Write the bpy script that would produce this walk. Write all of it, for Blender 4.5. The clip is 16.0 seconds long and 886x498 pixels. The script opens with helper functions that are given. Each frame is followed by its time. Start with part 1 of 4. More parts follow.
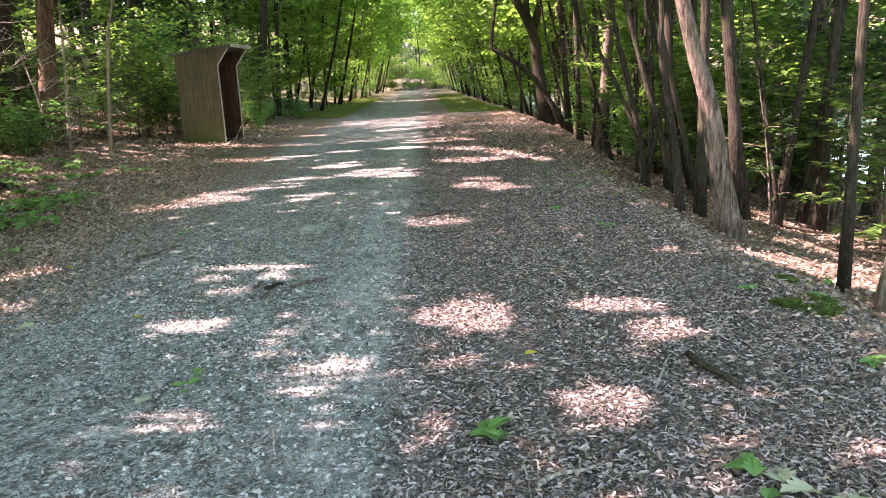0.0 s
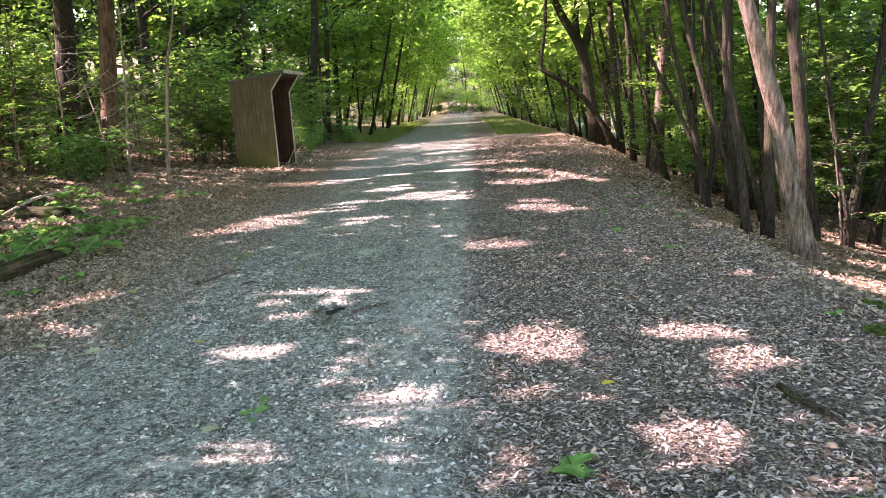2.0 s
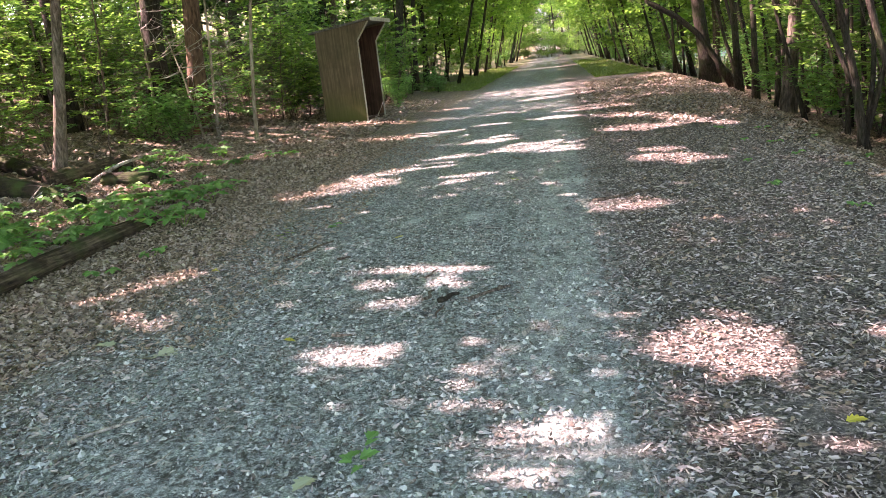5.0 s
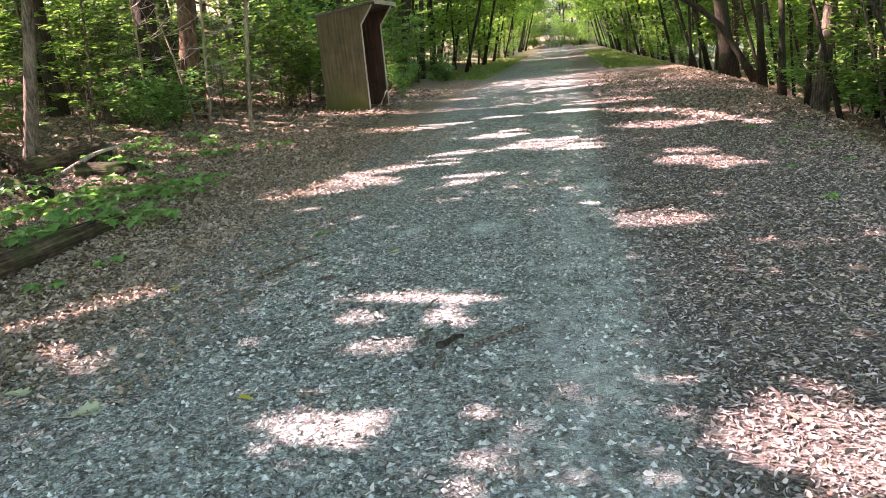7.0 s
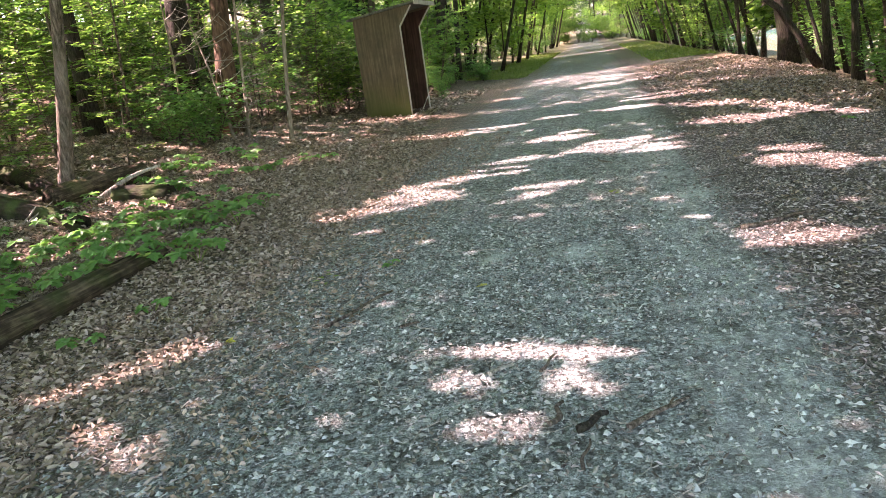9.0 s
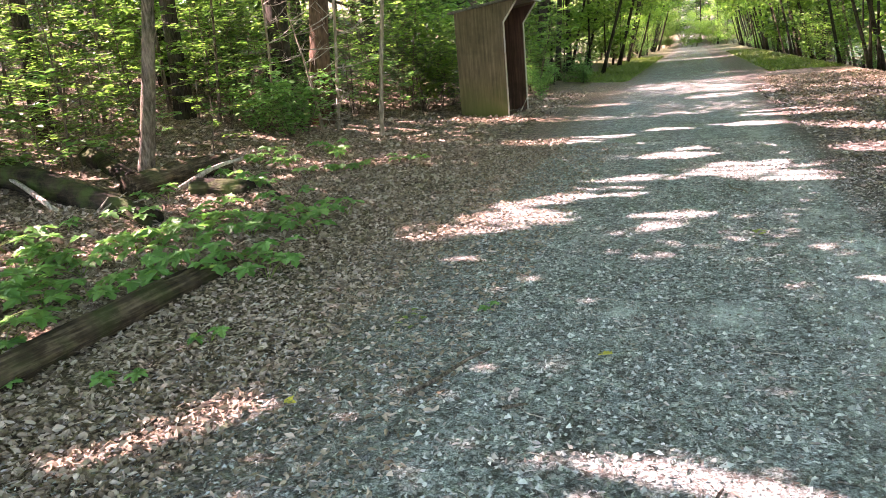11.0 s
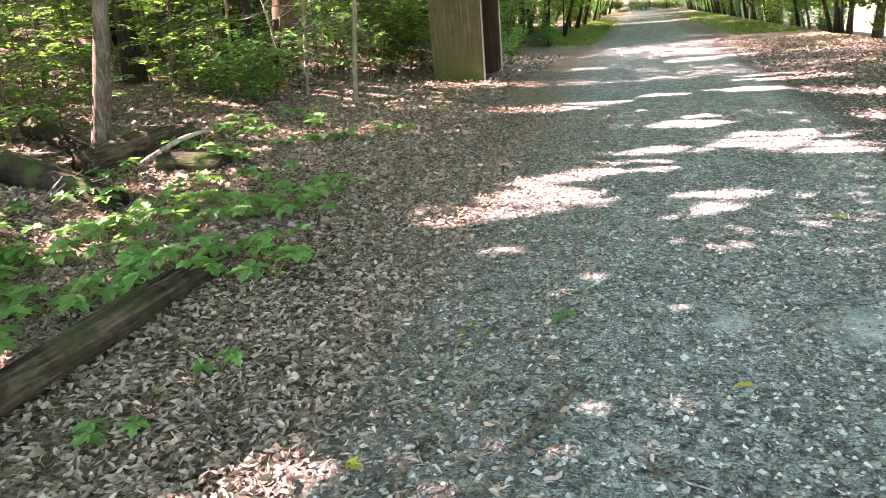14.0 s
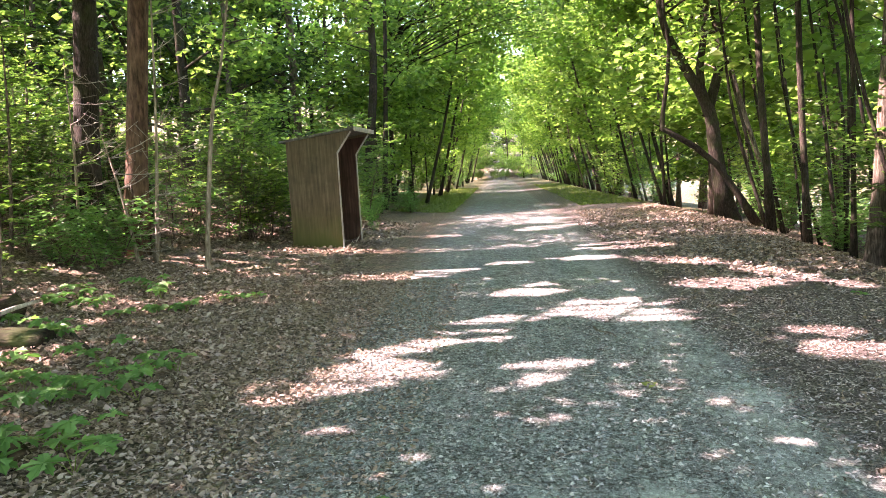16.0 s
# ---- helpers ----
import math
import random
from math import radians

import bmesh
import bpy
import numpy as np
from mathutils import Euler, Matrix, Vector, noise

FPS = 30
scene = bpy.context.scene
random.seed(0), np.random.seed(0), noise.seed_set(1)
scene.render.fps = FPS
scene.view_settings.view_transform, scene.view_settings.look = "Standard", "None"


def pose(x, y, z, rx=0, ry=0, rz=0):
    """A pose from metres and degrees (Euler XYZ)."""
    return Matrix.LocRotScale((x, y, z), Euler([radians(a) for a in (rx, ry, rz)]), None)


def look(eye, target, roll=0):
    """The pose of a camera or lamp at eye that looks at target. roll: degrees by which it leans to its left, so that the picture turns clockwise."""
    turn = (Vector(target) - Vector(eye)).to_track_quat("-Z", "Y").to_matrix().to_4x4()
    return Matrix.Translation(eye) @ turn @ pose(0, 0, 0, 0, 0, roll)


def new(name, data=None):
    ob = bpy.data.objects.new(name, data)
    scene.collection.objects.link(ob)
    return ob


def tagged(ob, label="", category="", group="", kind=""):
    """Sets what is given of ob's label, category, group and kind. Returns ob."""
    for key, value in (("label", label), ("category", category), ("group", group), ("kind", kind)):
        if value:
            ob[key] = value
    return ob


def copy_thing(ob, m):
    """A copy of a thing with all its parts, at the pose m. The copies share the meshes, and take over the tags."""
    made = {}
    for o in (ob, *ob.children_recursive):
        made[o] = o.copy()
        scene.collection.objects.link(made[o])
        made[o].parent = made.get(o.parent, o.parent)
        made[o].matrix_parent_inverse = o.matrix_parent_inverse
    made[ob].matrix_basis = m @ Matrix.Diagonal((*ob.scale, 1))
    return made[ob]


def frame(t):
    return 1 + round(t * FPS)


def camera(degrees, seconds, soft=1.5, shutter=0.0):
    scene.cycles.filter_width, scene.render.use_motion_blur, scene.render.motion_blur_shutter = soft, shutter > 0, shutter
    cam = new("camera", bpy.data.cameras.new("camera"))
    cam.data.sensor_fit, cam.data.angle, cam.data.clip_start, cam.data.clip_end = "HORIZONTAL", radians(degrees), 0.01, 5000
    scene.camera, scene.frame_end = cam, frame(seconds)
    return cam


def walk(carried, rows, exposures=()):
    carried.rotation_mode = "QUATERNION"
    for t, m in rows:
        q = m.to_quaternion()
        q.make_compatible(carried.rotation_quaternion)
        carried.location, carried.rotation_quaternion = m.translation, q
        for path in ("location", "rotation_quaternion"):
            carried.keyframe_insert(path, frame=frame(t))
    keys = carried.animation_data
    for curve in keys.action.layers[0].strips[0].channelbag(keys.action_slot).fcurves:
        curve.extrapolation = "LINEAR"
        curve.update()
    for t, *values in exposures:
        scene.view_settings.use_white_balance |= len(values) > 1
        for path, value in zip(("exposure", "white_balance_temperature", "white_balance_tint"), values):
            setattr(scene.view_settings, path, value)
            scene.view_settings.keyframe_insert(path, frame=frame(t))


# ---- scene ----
cam = camera(62.1, 16.0, soft=0.6)
PATH = [
    (0, (0.14, -0.058, 1.382), (0.171, 1.891, 0.932), -2.8),
    (0.5, (0.132, -0.065, 1.393), (0.084, 1.897, 1.008), -2.6),
    (1, (0.138, -0.04, 1.389), (0.039, 1.925, 1.029), -2.7),
    (1.5, (0.098, -0.005, 1.385), (0.0, 1.96, 1.023), -3.0),
    (2, (0.017, 0.068, 1.373), (-0.073, 2.029, 0.989), -3.7),
    (2.5, (-0.078, 0.121, 1.342), (-0.223, 2.064, 0.894), -3.6),
    (3, (-0.172, 0.292, 1.314), (-0.581, 2.178, 0.787), -4.2),
    (3.5, (-0.242, 0.483, 1.31), (-0.863, 2.308, 0.78), -5.1),
    (4, (-0.324, 0.677, 1.287), (-0.887, 2.521, 0.754), -6.3),
    (4.5, (-0.359, 0.861, 1.305), (-0.719, 2.754, 0.767), -7.3),
    (5, (-0.293, 1.041, 1.322), (-0.628, 2.949, 0.826), -6.5),
    (5.2, (-0.288, 1.162, 1.309), (-0.624, 3.078, 0.841), -5.3),
    (7.3, (-0.462, 2.006, 1.299), (-0.813, 3.903, 0.771), -5.3),
    (7.5, (-0.499, 2.088, 1.308), (-0.92, 3.974, 0.791), -6.1),
    (8, (-0.627, 2.303, 1.302), (-1.086, 4.183, 0.798), -8.2),
    (8.2, (-0.685, 2.369, 1.302), (-1.129, 4.253, 0.799), -8.4),
    (10.3, (-1.108, 3.135, 1.363), (-1.596, 5.001, 0.834), -6.3),
    (10.5, (-1.138, 3.244, 1.356), (-1.677, 5.1, 0.841), -6.1),
    (11, (-1.225, 3.421, 1.366), (-1.869, 5.248, 0.867), -5.2),
    (11.5, (-1.379, 3.539, 1.35), (-2.047, 5.352, 0.833), -5.7),
    (12, (-1.579, 3.658, 1.354), (-2.197, 5.478, 0.801), -5.5),
    (12.5, (-1.693, 3.776, 1.347), (-2.373, 5.572, 0.788), -4.8),
    (13, (-1.793, 3.908, 1.359), (-2.562, 5.669, 0.804), -4.8),
    (13.5, (-1.922, 3.99, 1.351), (-2.596, 5.778, 0.76), -5.4),
    (14, (-1.979, 4.031, 1.358), (-2.487, 5.87, 0.757), -4.8),
    (14.5, (-1.92, 4.054, 1.423), (-2.368, 5.949, 0.965), -5.2),
    (15, (-1.816, 4.059, 1.443), (-2.205, 5.991, 1.104), -4.8),
    (15.5, (-1.727, 4.069, 1.456), (-2.02, 6.03, 1.197), -4.0),
    (16, (-1.688, 4.057, 1.458), (-1.848, 6.04, 1.252), -3.4),
]
walk(cam, [(t, look(eye, target, roll)) for t, eye, target, roll in PATH], [(0, 3.03, 7800, 14), (5, 3.04, 7800, 14), (10.5, 3.27, 7800, 14), (14.2, 3.6, 7800, 14), (16, 3.3, 7800, 14)])

# ---- light ----
SUN_EL, SUN_AZ = 47.0, 182.0          # degrees: elevation, and the bearing of the sun counted from +x towards +y
SUN = Vector((math.cos(radians(SUN_EL)) * math.cos(radians(SUN_AZ)), math.cos(radians(SUN_EL)) * math.sin(radians(SUN_AZ)), math.sin(radians(SUN_EL))))
lamp = bpy.data.lights.new("sun", "SUN")
lamp.energy, lamp.angle, lamp.color = 5.0, radians(0.5), (1.0, 0.75, 0.9)
new("sun", lamp).matrix_world = look(SUN * 60, (0, 0, 0))
world = bpy.data.worlds.new("sky")
scene.world = world
world.use_nodes = True
sky = world.node_tree.nodes.new("ShaderNodeTexSky")
sky.sky_type, sky.sun_disc = "NISHITA", False
sky.sun_elevation, sky.sun_rotation = radians(SUN_EL), radians(90 - SUN_AZ)
world.node_tree.links.new(sky.outputs[0], world.node_tree.nodes["Background"].inputs[0])
world.node_tree.nodes["Background"].inputs[1].default_value = 0.15


# ---- materials ----
class Mat:
    """A node material with short ways to chain its nodes."""

    def __init__(self, name, rough=0.8, spec=0.3):
        self.m = bpy.data.materials.new(name)
        self.m.use_nodes = True
        self.t = self.m.node_tree
        self.b = self.t.nodes["Principled BSDF"]
        self.b.inputs["Roughness"].default_value = rough
        self.b.inputs["Specular IOR Level"].default_value = spec

    def node(self, kind, **given):
        n = self.t.nodes.new("ShaderNode" + kind)
        for k, v in given.items():
            if k == "operation":
                n.operation = v
            elif k == "data_type":
                n.data_type = v
            elif k == "blend_type":
                n.blend_type = v
            else:
                key = int(k[1:]) if k[0] == "i" and k[1:].isdigit() else k.replace("_", " ")
                if isinstance(v, bpy.types.NodeSocket):
                    self.t.links.new(v, n.inputs[key])
                else:
                    n.inputs[key].default_value = v
        return n

    def pos(self, own=False):
        return self.node("TexCoord").outputs["Object"] if own else self.node("NewGeometry").outputs["Position"]

    def scaled(self, vec, s):
        return self.node("VectorMath", operation="MULTIPLY", i0=vec, i1=s).outputs[0]

    def noise(self, vec, scale, detail=4.0, rough=0.6):
        return self.node("TexNoise", Vector=vec, Scale=scale, Detail=detail, Roughness=rough).outputs["Fac"]

    def math(self, op, a, b=0.0, clamp=False):
        n = self.node("Math", operation=op, i0=a, i1=b)
        n.use_clamp = clamp
        return n.outputs[0]

    def ramp(self, fac, *stops):
        n = self.node("ValToRGB", Fac=fac)
        e = n.color_ramp.elements
        while len(e) < len(stops):
            e.new(0.5)
        for el, (p, c) in zip(e, stops):
            el.position, el.color = p, (*c, 1) if len(c) == 3 else c
        return n.outputs[0]

    def span(self, x, lo, hi):
        """0 where x is under lo, 1 where it is over hi."""
        n = self.node("MapRange", Value=x)
        n.inputs["From Min"].default_value, n.inputs["From Max"].default_value = lo, hi
        return n.outputs[0]

    def mix(self, fac, a, b, how="MIX"):
        n = self.node("MixRGB", blend_type=how, Fac=fac)
        for k, v in ((1, a), (2, b)):
            if isinstance(v, bpy.types.NodeSocket):
                self.t.links.new(v, n.inputs[k])
            else:
                n.inputs[k].default_value = (*v, 1)
        return n.outputs[0]

    def done(self, colour, height=None, bump=0.3, dist=0.02):
        self.t.links.new(colour, self.b.inputs["Base Color"])
        if height is not None:
            n = self.node("Bump", Height=height, Strength=bump, Distance=dist)
            self.t.links.new(n.outputs[0], self.b.inputs["Normal"])
        return self.m


def leaf_material(name, dark, mid, light, glow, through_share=0.45, scale=0.5):
    """Leaves: every leaf its own tint, larger drifts of tone over the crown, light coming through the blade."""
    k = Mat(name, 0.45, 0.35)
    island = k.node("NewGeometry").outputs["Random Per Island"]
    drift = k.noise(k.pos(), scale, 2.0)
    tone = k.math("ADD", k.math("MULTIPLY", island, 0.65), k.math("MULTIPLY", drift, 0.4))
    col = k.ramp(tone, (0.15, dark), (0.5, mid), (0.85, light))
    k.t.links.new(col, k.b.inputs["Base Color"])
    tr = k.node("BsdfTranslucent", Color=k.mix(1.0, col, glow, "MULTIPLY"))
    mx = k.node("MixShader", i0=through_share)
    k.t.links.new(k.b.outputs[0], mx.inputs[1])
    k.t.links.new(tr.outputs[0], mx.inputs[2])
    k.t.links.new(mx.outputs[0], k.t.nodes["Material Output"].inputs["Surface"])
    return k.m


LEAF = leaf_material("leaf_broad", (0.035, 0.07, 0.018), (0.08, 0.145, 0.036), (0.16, 0.235, 0.065), (2.2, 2.5, 1.6), 0.5)
LEAF_DEEP = leaf_material("leaf_hemlock", (0.015, 0.04, 0.012), (0.03, 0.07, 0.02), (0.07, 0.12, 0.04), (2.0, 2.1, 1.3), 0.38)
LEAF_LOW = leaf_material("leaf_low", (0.06, 0.14, 0.04), (0.11, 0.24, 0.07), (0.19, 0.34, 0.12), (1.6, 1.8, 1.0), 0.35, 2.0)
# LEAF lightened: the sunlit, hazy look of the crowns is put into the colour.
LEAF_SUNLIT = leaf_material("leaf_sunlit", (0.05, 0.095, 0.022), (0.11, 0.185, 0.045), (0.2, 0.28, 0.075), (2.2, 2.5, 1.6), 0.52)
GRASS = leaf_material("grass_blade", (0.08, 0.13, 0.03), (0.14, 0.2, 0.05), (0.24, 0.28, 0.09), (1.5, 1.6, 1.0), 0.35, 1.0)


def bark_material(name, dark, mid, light, moss=0.0, stretch=0.14, scale=44.0, along="z"):
    k = Mat(name, 0.9, 0.15)
    p = k.pos(True)
    ridges = k.noise(k.scaled(p, tuple(stretch if a == along else 1 for a in "xyz")), scale, 5.0, 0.65)
    patch = k.noise(p, 1.7, 3.0)
    ridges = k.math("ADD", k.math("MULTIPLY", ridges, 0.75), k.math("MULTIPLY", k.noise(k.scaled(p, (1, 1, 0.5)), scale * 0.45, 4.0, 0.7), 0.25))
    col = k.ramp(ridges, (0.36, dark), (0.5, mid), (0.64, light))
    col = k.mix(k.math("MULTIPLY", k.span(patch, 0.5, 0.75), 0.4), col, tuple(c * 1.5 for c in light))
    if moss:
        col = k.mix(k.math("MULTIPLY", k.span(k.noise(p, 3.1, 4.0), 0.48, 0.68), moss), col, (0.05, 0.075, 0.02))
    return k.done(col, ridges, 1.0, 0.035)


BARK = bark_material("bark_grey", (0.028, 0.021, 0.016), (0.115, 0.09, 0.072), (0.25, 0.205, 0.17), 0.3)
BARK_DARK = bark_material("bark_dark", (0.013, 0.01, 0.008), (0.036, 0.029, 0.023), (0.082, 0.067, 0.053), 0.35, 0.16, 60.0)
BARK_RED = bark_material("bark_pine", (0.03, 0.019, 0.013), (0.105, 0.066, 0.045), (0.2, 0.13, 0.09), 0.0, 0.2, 18.0)
BARK_PALE = bark_material("bark_pale", (0.12, 0.1, 0.075), (0.26, 0.22, 0.17), (0.4, 0.35, 0.28), 0.15, 0.2, 30.0)
WOOD_DEAD = bark_material("wood_dead", (0.1, 0.085, 0.07), (0.3, 0.27, 0.23), (0.5, 0.46, 0.4), 0.0, 0.08, 40.0)
WOOD_ROT = bark_material("wood_rotten", (0.012, 0.008, 0.006), (0.05, 0.035, 0.023), (0.16, 0.12, 0.082), 0.5, 0.06, 30.0, "y")
WOOD_ROT_X = bark_material("wood_rotten_dark", (0.007, 0.005, 0.004), (0.019, 0.014, 0.01), (0.05, 0.039, 0.028), 0.8, 0.06, 26.0, "x")


def ground_material():
    k = Mat("forest_floor", 0.92, 0.2)
    p = k.pos()
    xyz = k.node("SeparateXYZ", Vector=p)
    x, y = xyz.outputs[0], xyz.outputs[1]
    wob = k.math("MULTIPLY", k.math("SUBTRACT", k.noise(p, 0.9, 5.0, 0.7), 0.5), 0.9)
    fray = k.math("MULTIPLY", k.math("SUBTRACT", k.noise(p, 7.0, 4.0, 0.7), 0.5), 0.45)
    xr = k.math("ADD", x, k.math("ADD", k.math("MULTIPLY", wob, 0.22), k.math("MULTIPLY", fray, 0.5)))
    xl = k.math("ADD", x, k.math("ADD", wob, fray))
    far_off = k.span(y, 10.0, 30.0)
    xr = k.math("ADD", xr, k.math("MULTIPLY", far_off, k.math("MULTIPLY", wob, 1.6)))
    # gravel: pale chips on grey grit
    grit = k.noise(p, 75.0, 5.0, 0.85)
    chips = k.node("TexVoronoi", Vector=p, Scale=48.0).outputs["Distance"]
    chip_tone = k.node("TexVoronoi", Vector=p, Scale=48.0).outputs["Color"]
    bw = k.node("RGBToBW", Color=chip_tone).outputs[0]
    soot = k.noise(p, 2.3, 6.0, 0.75)
    crumbs = k.noise(p, 26.0, 4.0, 0.7)
    gravel = k.ramp(grit, (0.38, (0.06, 0.07, 0.066)), (0.5, (0.238, 0.266, 0.256)), (0.62, (0.56, 0.605, 0.585)))
    gravel = k.mix(k.math("MULTIPLY", k.span(bw, 0.62, 0.8), k.math("LESS_THAN", chips, 0.42)), gravel, (0.42, 0.43, 0.41))
    gravel = k.mix(k.math("MULTIPLY", k.span(soot, 0.48, 0.7), 0.6), gravel, (0.085, 0.08, 0.07))
    gravel = k.mix(k.math("MULTIPLY", k.span(crumbs, 0.5, 0.58), 0.75), gravel, (0.06, 0.052, 0.043))
    pale = k.node("TexVoronoi", Vector=p, Scale=19.0)
    lone = k.math("MULTIPLY", k.span(k.node("RGBToBW", Color=pale.outputs["Color"]).outputs[0], 0.66, 0.7), k.math("LESS_THAN", pale.outputs["Distance"], 0.3))
    gravel = k.mix(k.math("MULTIPLY", lone, 0.8), gravel, (0.5, 0.51, 0.47))
    gravel = k.mix(k.math("MULTIPLY", k.span(k.noise(p, 1.3, 5.0, 0.7), 0.6, 0.68), 0.6), gravel, (0.4, 0.415, 0.39))
    # the pale worn strip along the edge of the gravel
    strip = k.math("SUBTRACT", 1.0, k.math("MULTIPLY", k.math("ABSOLUTE", k.math("ADD", xr, 0.36)), 2.7), True)
    strip = k.math("MULTIPLY", strip, k.span(k.noise(p, 2.0, 4.0), 0.3, 0.6))
    gravel = k.mix(k.math("MULTIPLY", k.math("MULTIPLY", strip, 0.85), k.math("SUBTRACT", 1.0, far_off)), gravel, (0.4, 0.41, 0.39))
    # chipped leaves and bark on the shoulder
    flake = k.noise(k.scaled(p, (1.0, 1.4, 1.0)), 55.0, 4.0, 0.7)
    shoulder = k.ramp(flake, (0.36, (0.02, 0.017, 0.015)), (0.52, (0.12, 0.102, 0.09)), (0.66, (0.4, 0.35, 0.315)))
    shoulder = k.mix(k.math("MULTIPLY", k.span(k.noise(p, 1.6, 4.0), 0.5, 0.7), 0.5), shoulder, (0.15, 0.145, 0.135))
    # brown leaf litter of the bank
    litter = k.ramp(k.noise(p, 30.0, 4.0, 0.7), (0.34, (0.025, 0.018, 0.013)), (0.5, (0.15, 0.11, 0.078)), (0.68, (0.42, 0.33, 0.25)))
    litter = k.mix(k.math("MULTIPLY", k.span(k.noise(p, 1.1, 4.0), 0.5, 0.68), 0.35), litter, (0.05, 0.08, 0.03))
    col = k.mix(k.span(xr, -0.14, 0.14), gravel, shoulder)
    col = k.mix(k.math("MULTIPLY", k.span(k.noise(k.scaled(p, (1, 0.5, 1)), 3.0, 5.0, 0.7), 0.36, 0.6), k.math("MULTIPLY", far_off, 0.75)), col, (0.15, 0.125, 0.112))
    left_edge = k.math("ADD", xl, k.math("ADD", k.math("MULTIPLY", k.span(y, 3.0, 9.0), 0.5), k.math("MULTIPLY", k.span(y, 5.5, 2.5), 0.6)))
    col = k.mix(k.span(left_edge, -3.1, -2.1), litter, col)
    col = k.mix(k.span(xl, 2.4, 2.9), col, litter)
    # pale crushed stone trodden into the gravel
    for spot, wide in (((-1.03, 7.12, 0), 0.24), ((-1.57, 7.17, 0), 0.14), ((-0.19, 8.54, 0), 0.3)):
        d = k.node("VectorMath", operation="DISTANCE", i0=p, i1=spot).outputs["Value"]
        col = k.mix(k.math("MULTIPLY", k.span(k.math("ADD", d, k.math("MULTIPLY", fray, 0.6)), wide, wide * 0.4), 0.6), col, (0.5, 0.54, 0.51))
    # scraps and crumbs lie in drifts
    drift = k.noise(k.scaled(p, (1, 0.7, 1)), 10.0, 6.0, 0.8)
    col = k.mix(0.85, col, k.ramp(drift, (0.36, (0.35, 0.33, 0.31)), (0.5, (0.95, 0.95, 0.95)), (0.62, (1.5, 1.5, 1.48))), "MULTIPLY")
    # far on, grass grows over both shoulders
    green = k.ramp(k.noise(p, 14.0, 4.0), (0.3, (0.045, 0.065, 0.022)), (0.7, (0.13, 0.15, 0.06)))
    far = k.span(k.math("ADD", y, k.math("MULTIPLY", wob, 6.0)), 30.0, 36.0)
    side = k.math("MAXIMUM", k.span(xl, 0.7, 1.4), k.math("SUBTRACT", 1.0, k.span(xl, -3.6, -2.9)))
    col = k.mix(k.math("MULTIPLY", far, k.math("MULTIPLY", side, k.span(k.noise(p, 1.2, 4.0, 0.7), 0.35, 0.65))), col, green)
    h = k.math("ADD", k.math("MULTIPLY", flake, 0.7), k.math("MULTIPLY", grit, 0.5))
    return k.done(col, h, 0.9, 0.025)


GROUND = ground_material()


def litter_material(name, *tones):
    k = Mat(name, 0.8, 0.25)
    island = k.node("NewGeometry").outputs["Random Per Island"]
    col = k.ramp(island, *[(i / (len(tones) - 1), c) for i, c in enumerate(tones)])
    col = k.mix(0.22, col, k.ramp(k.noise(k.pos(), 60.0), (0.35, (0.05, 0.04, 0.03)), (0.65, (0.42, 0.35, 0.27))))
    return k.done(col)


DRY_LEAF = litter_material("dry_leaf", (0.04, 0.028, 0.019), (0.2, 0.145, 0.098), (0.33, 0.258, 0.2), (0.48, 0.39, 0.325), (0.24, 0.18, 0.13), (0.08, 0.056, 0.038))
CHIP = litter_material("leaf_chip", (0.015, 0.013, 0.012), (0.05, 0.043, 0.039), (0.13, 0.112, 0.1), (0.28, 0.245, 0.225), (0.52, 0.465, 0.44), (0.33, 0.29, 0.275), (0.06, 0.05, 0.044))
STONE = litter_material("gravel_stone", (0.046, 0.049, 0.047), (0.145, 0.16, 0.153), (0.26, 0.285, 0.27), (0.56, 0.585, 0.55), (0.38, 0.405, 0.38), (0.08, 0.083, 0.076))


def board_material(name, a, b, c, green=0.0):
    k = Mat(name, 0.85, 0.2)
    p = k.pos(True)
    grain = k.noise(k.scaled(p, (1, 1, 0.06)), 22.0, 5.0, 0.6)
    blot = k.noise(p, 2.6, 4.0, 0.65)
    col = k.ramp(grain, (0.3, a), (0.5, b), (0.7, c))
    col = k.mix(k.math("MULTIPLY", k.span(blot, 0.45, 0.7), 0.45), col, tuple(v * 0.45 for v in a))
    if green:
        low = k.math("SUBTRACT", 1.0, k.span(k.math("ADD", k.node("SeparateXYZ", Vector=p).outputs[2], k.math("MULTIPLY", blot, 0.8)), 0.5, 1.3))
        col = k.mix(k.math("MULTIPLY", low, green), col, (0.07, 0.085, 0.025))
    return k.done(col, grain, 0.4, 0.01)


PLY = board_material("weathered_plywood", (0.07, 0.057, 0.036), (0.115, 0.092, 0.057), (0.17, 0.138, 0.088), 0.9)
PLY_IN = board_material("red_brown_boards", (0.035, 0.02, 0.014), (0.07, 0.038, 0.028), (0.115, 0.066, 0.048))
TRIM = board_material("pale_trim", (0.3, 0.28, 0.24), (0.42, 0.39, 0.34), (0.55, 0.52, 0.46))
ROOFING = board_material("roofing_felt", (0.07, 0.072, 0.06), (0.12, 0.12, 0.1), (0.2, 0.2, 0.17))
k = Mat("creek_water", 0.06, 0.5)
k.b.inputs["Base Color"].default_value = (0.05, 0.2, 0.18, 1)
k.t.links.new(k.node("Bump", Height=k.noise(k.pos(), 2.2, 3.0), Strength=0.25, Distance=0.05).outputs[0], k.b.inputs["Normal"])
WATER = k.m


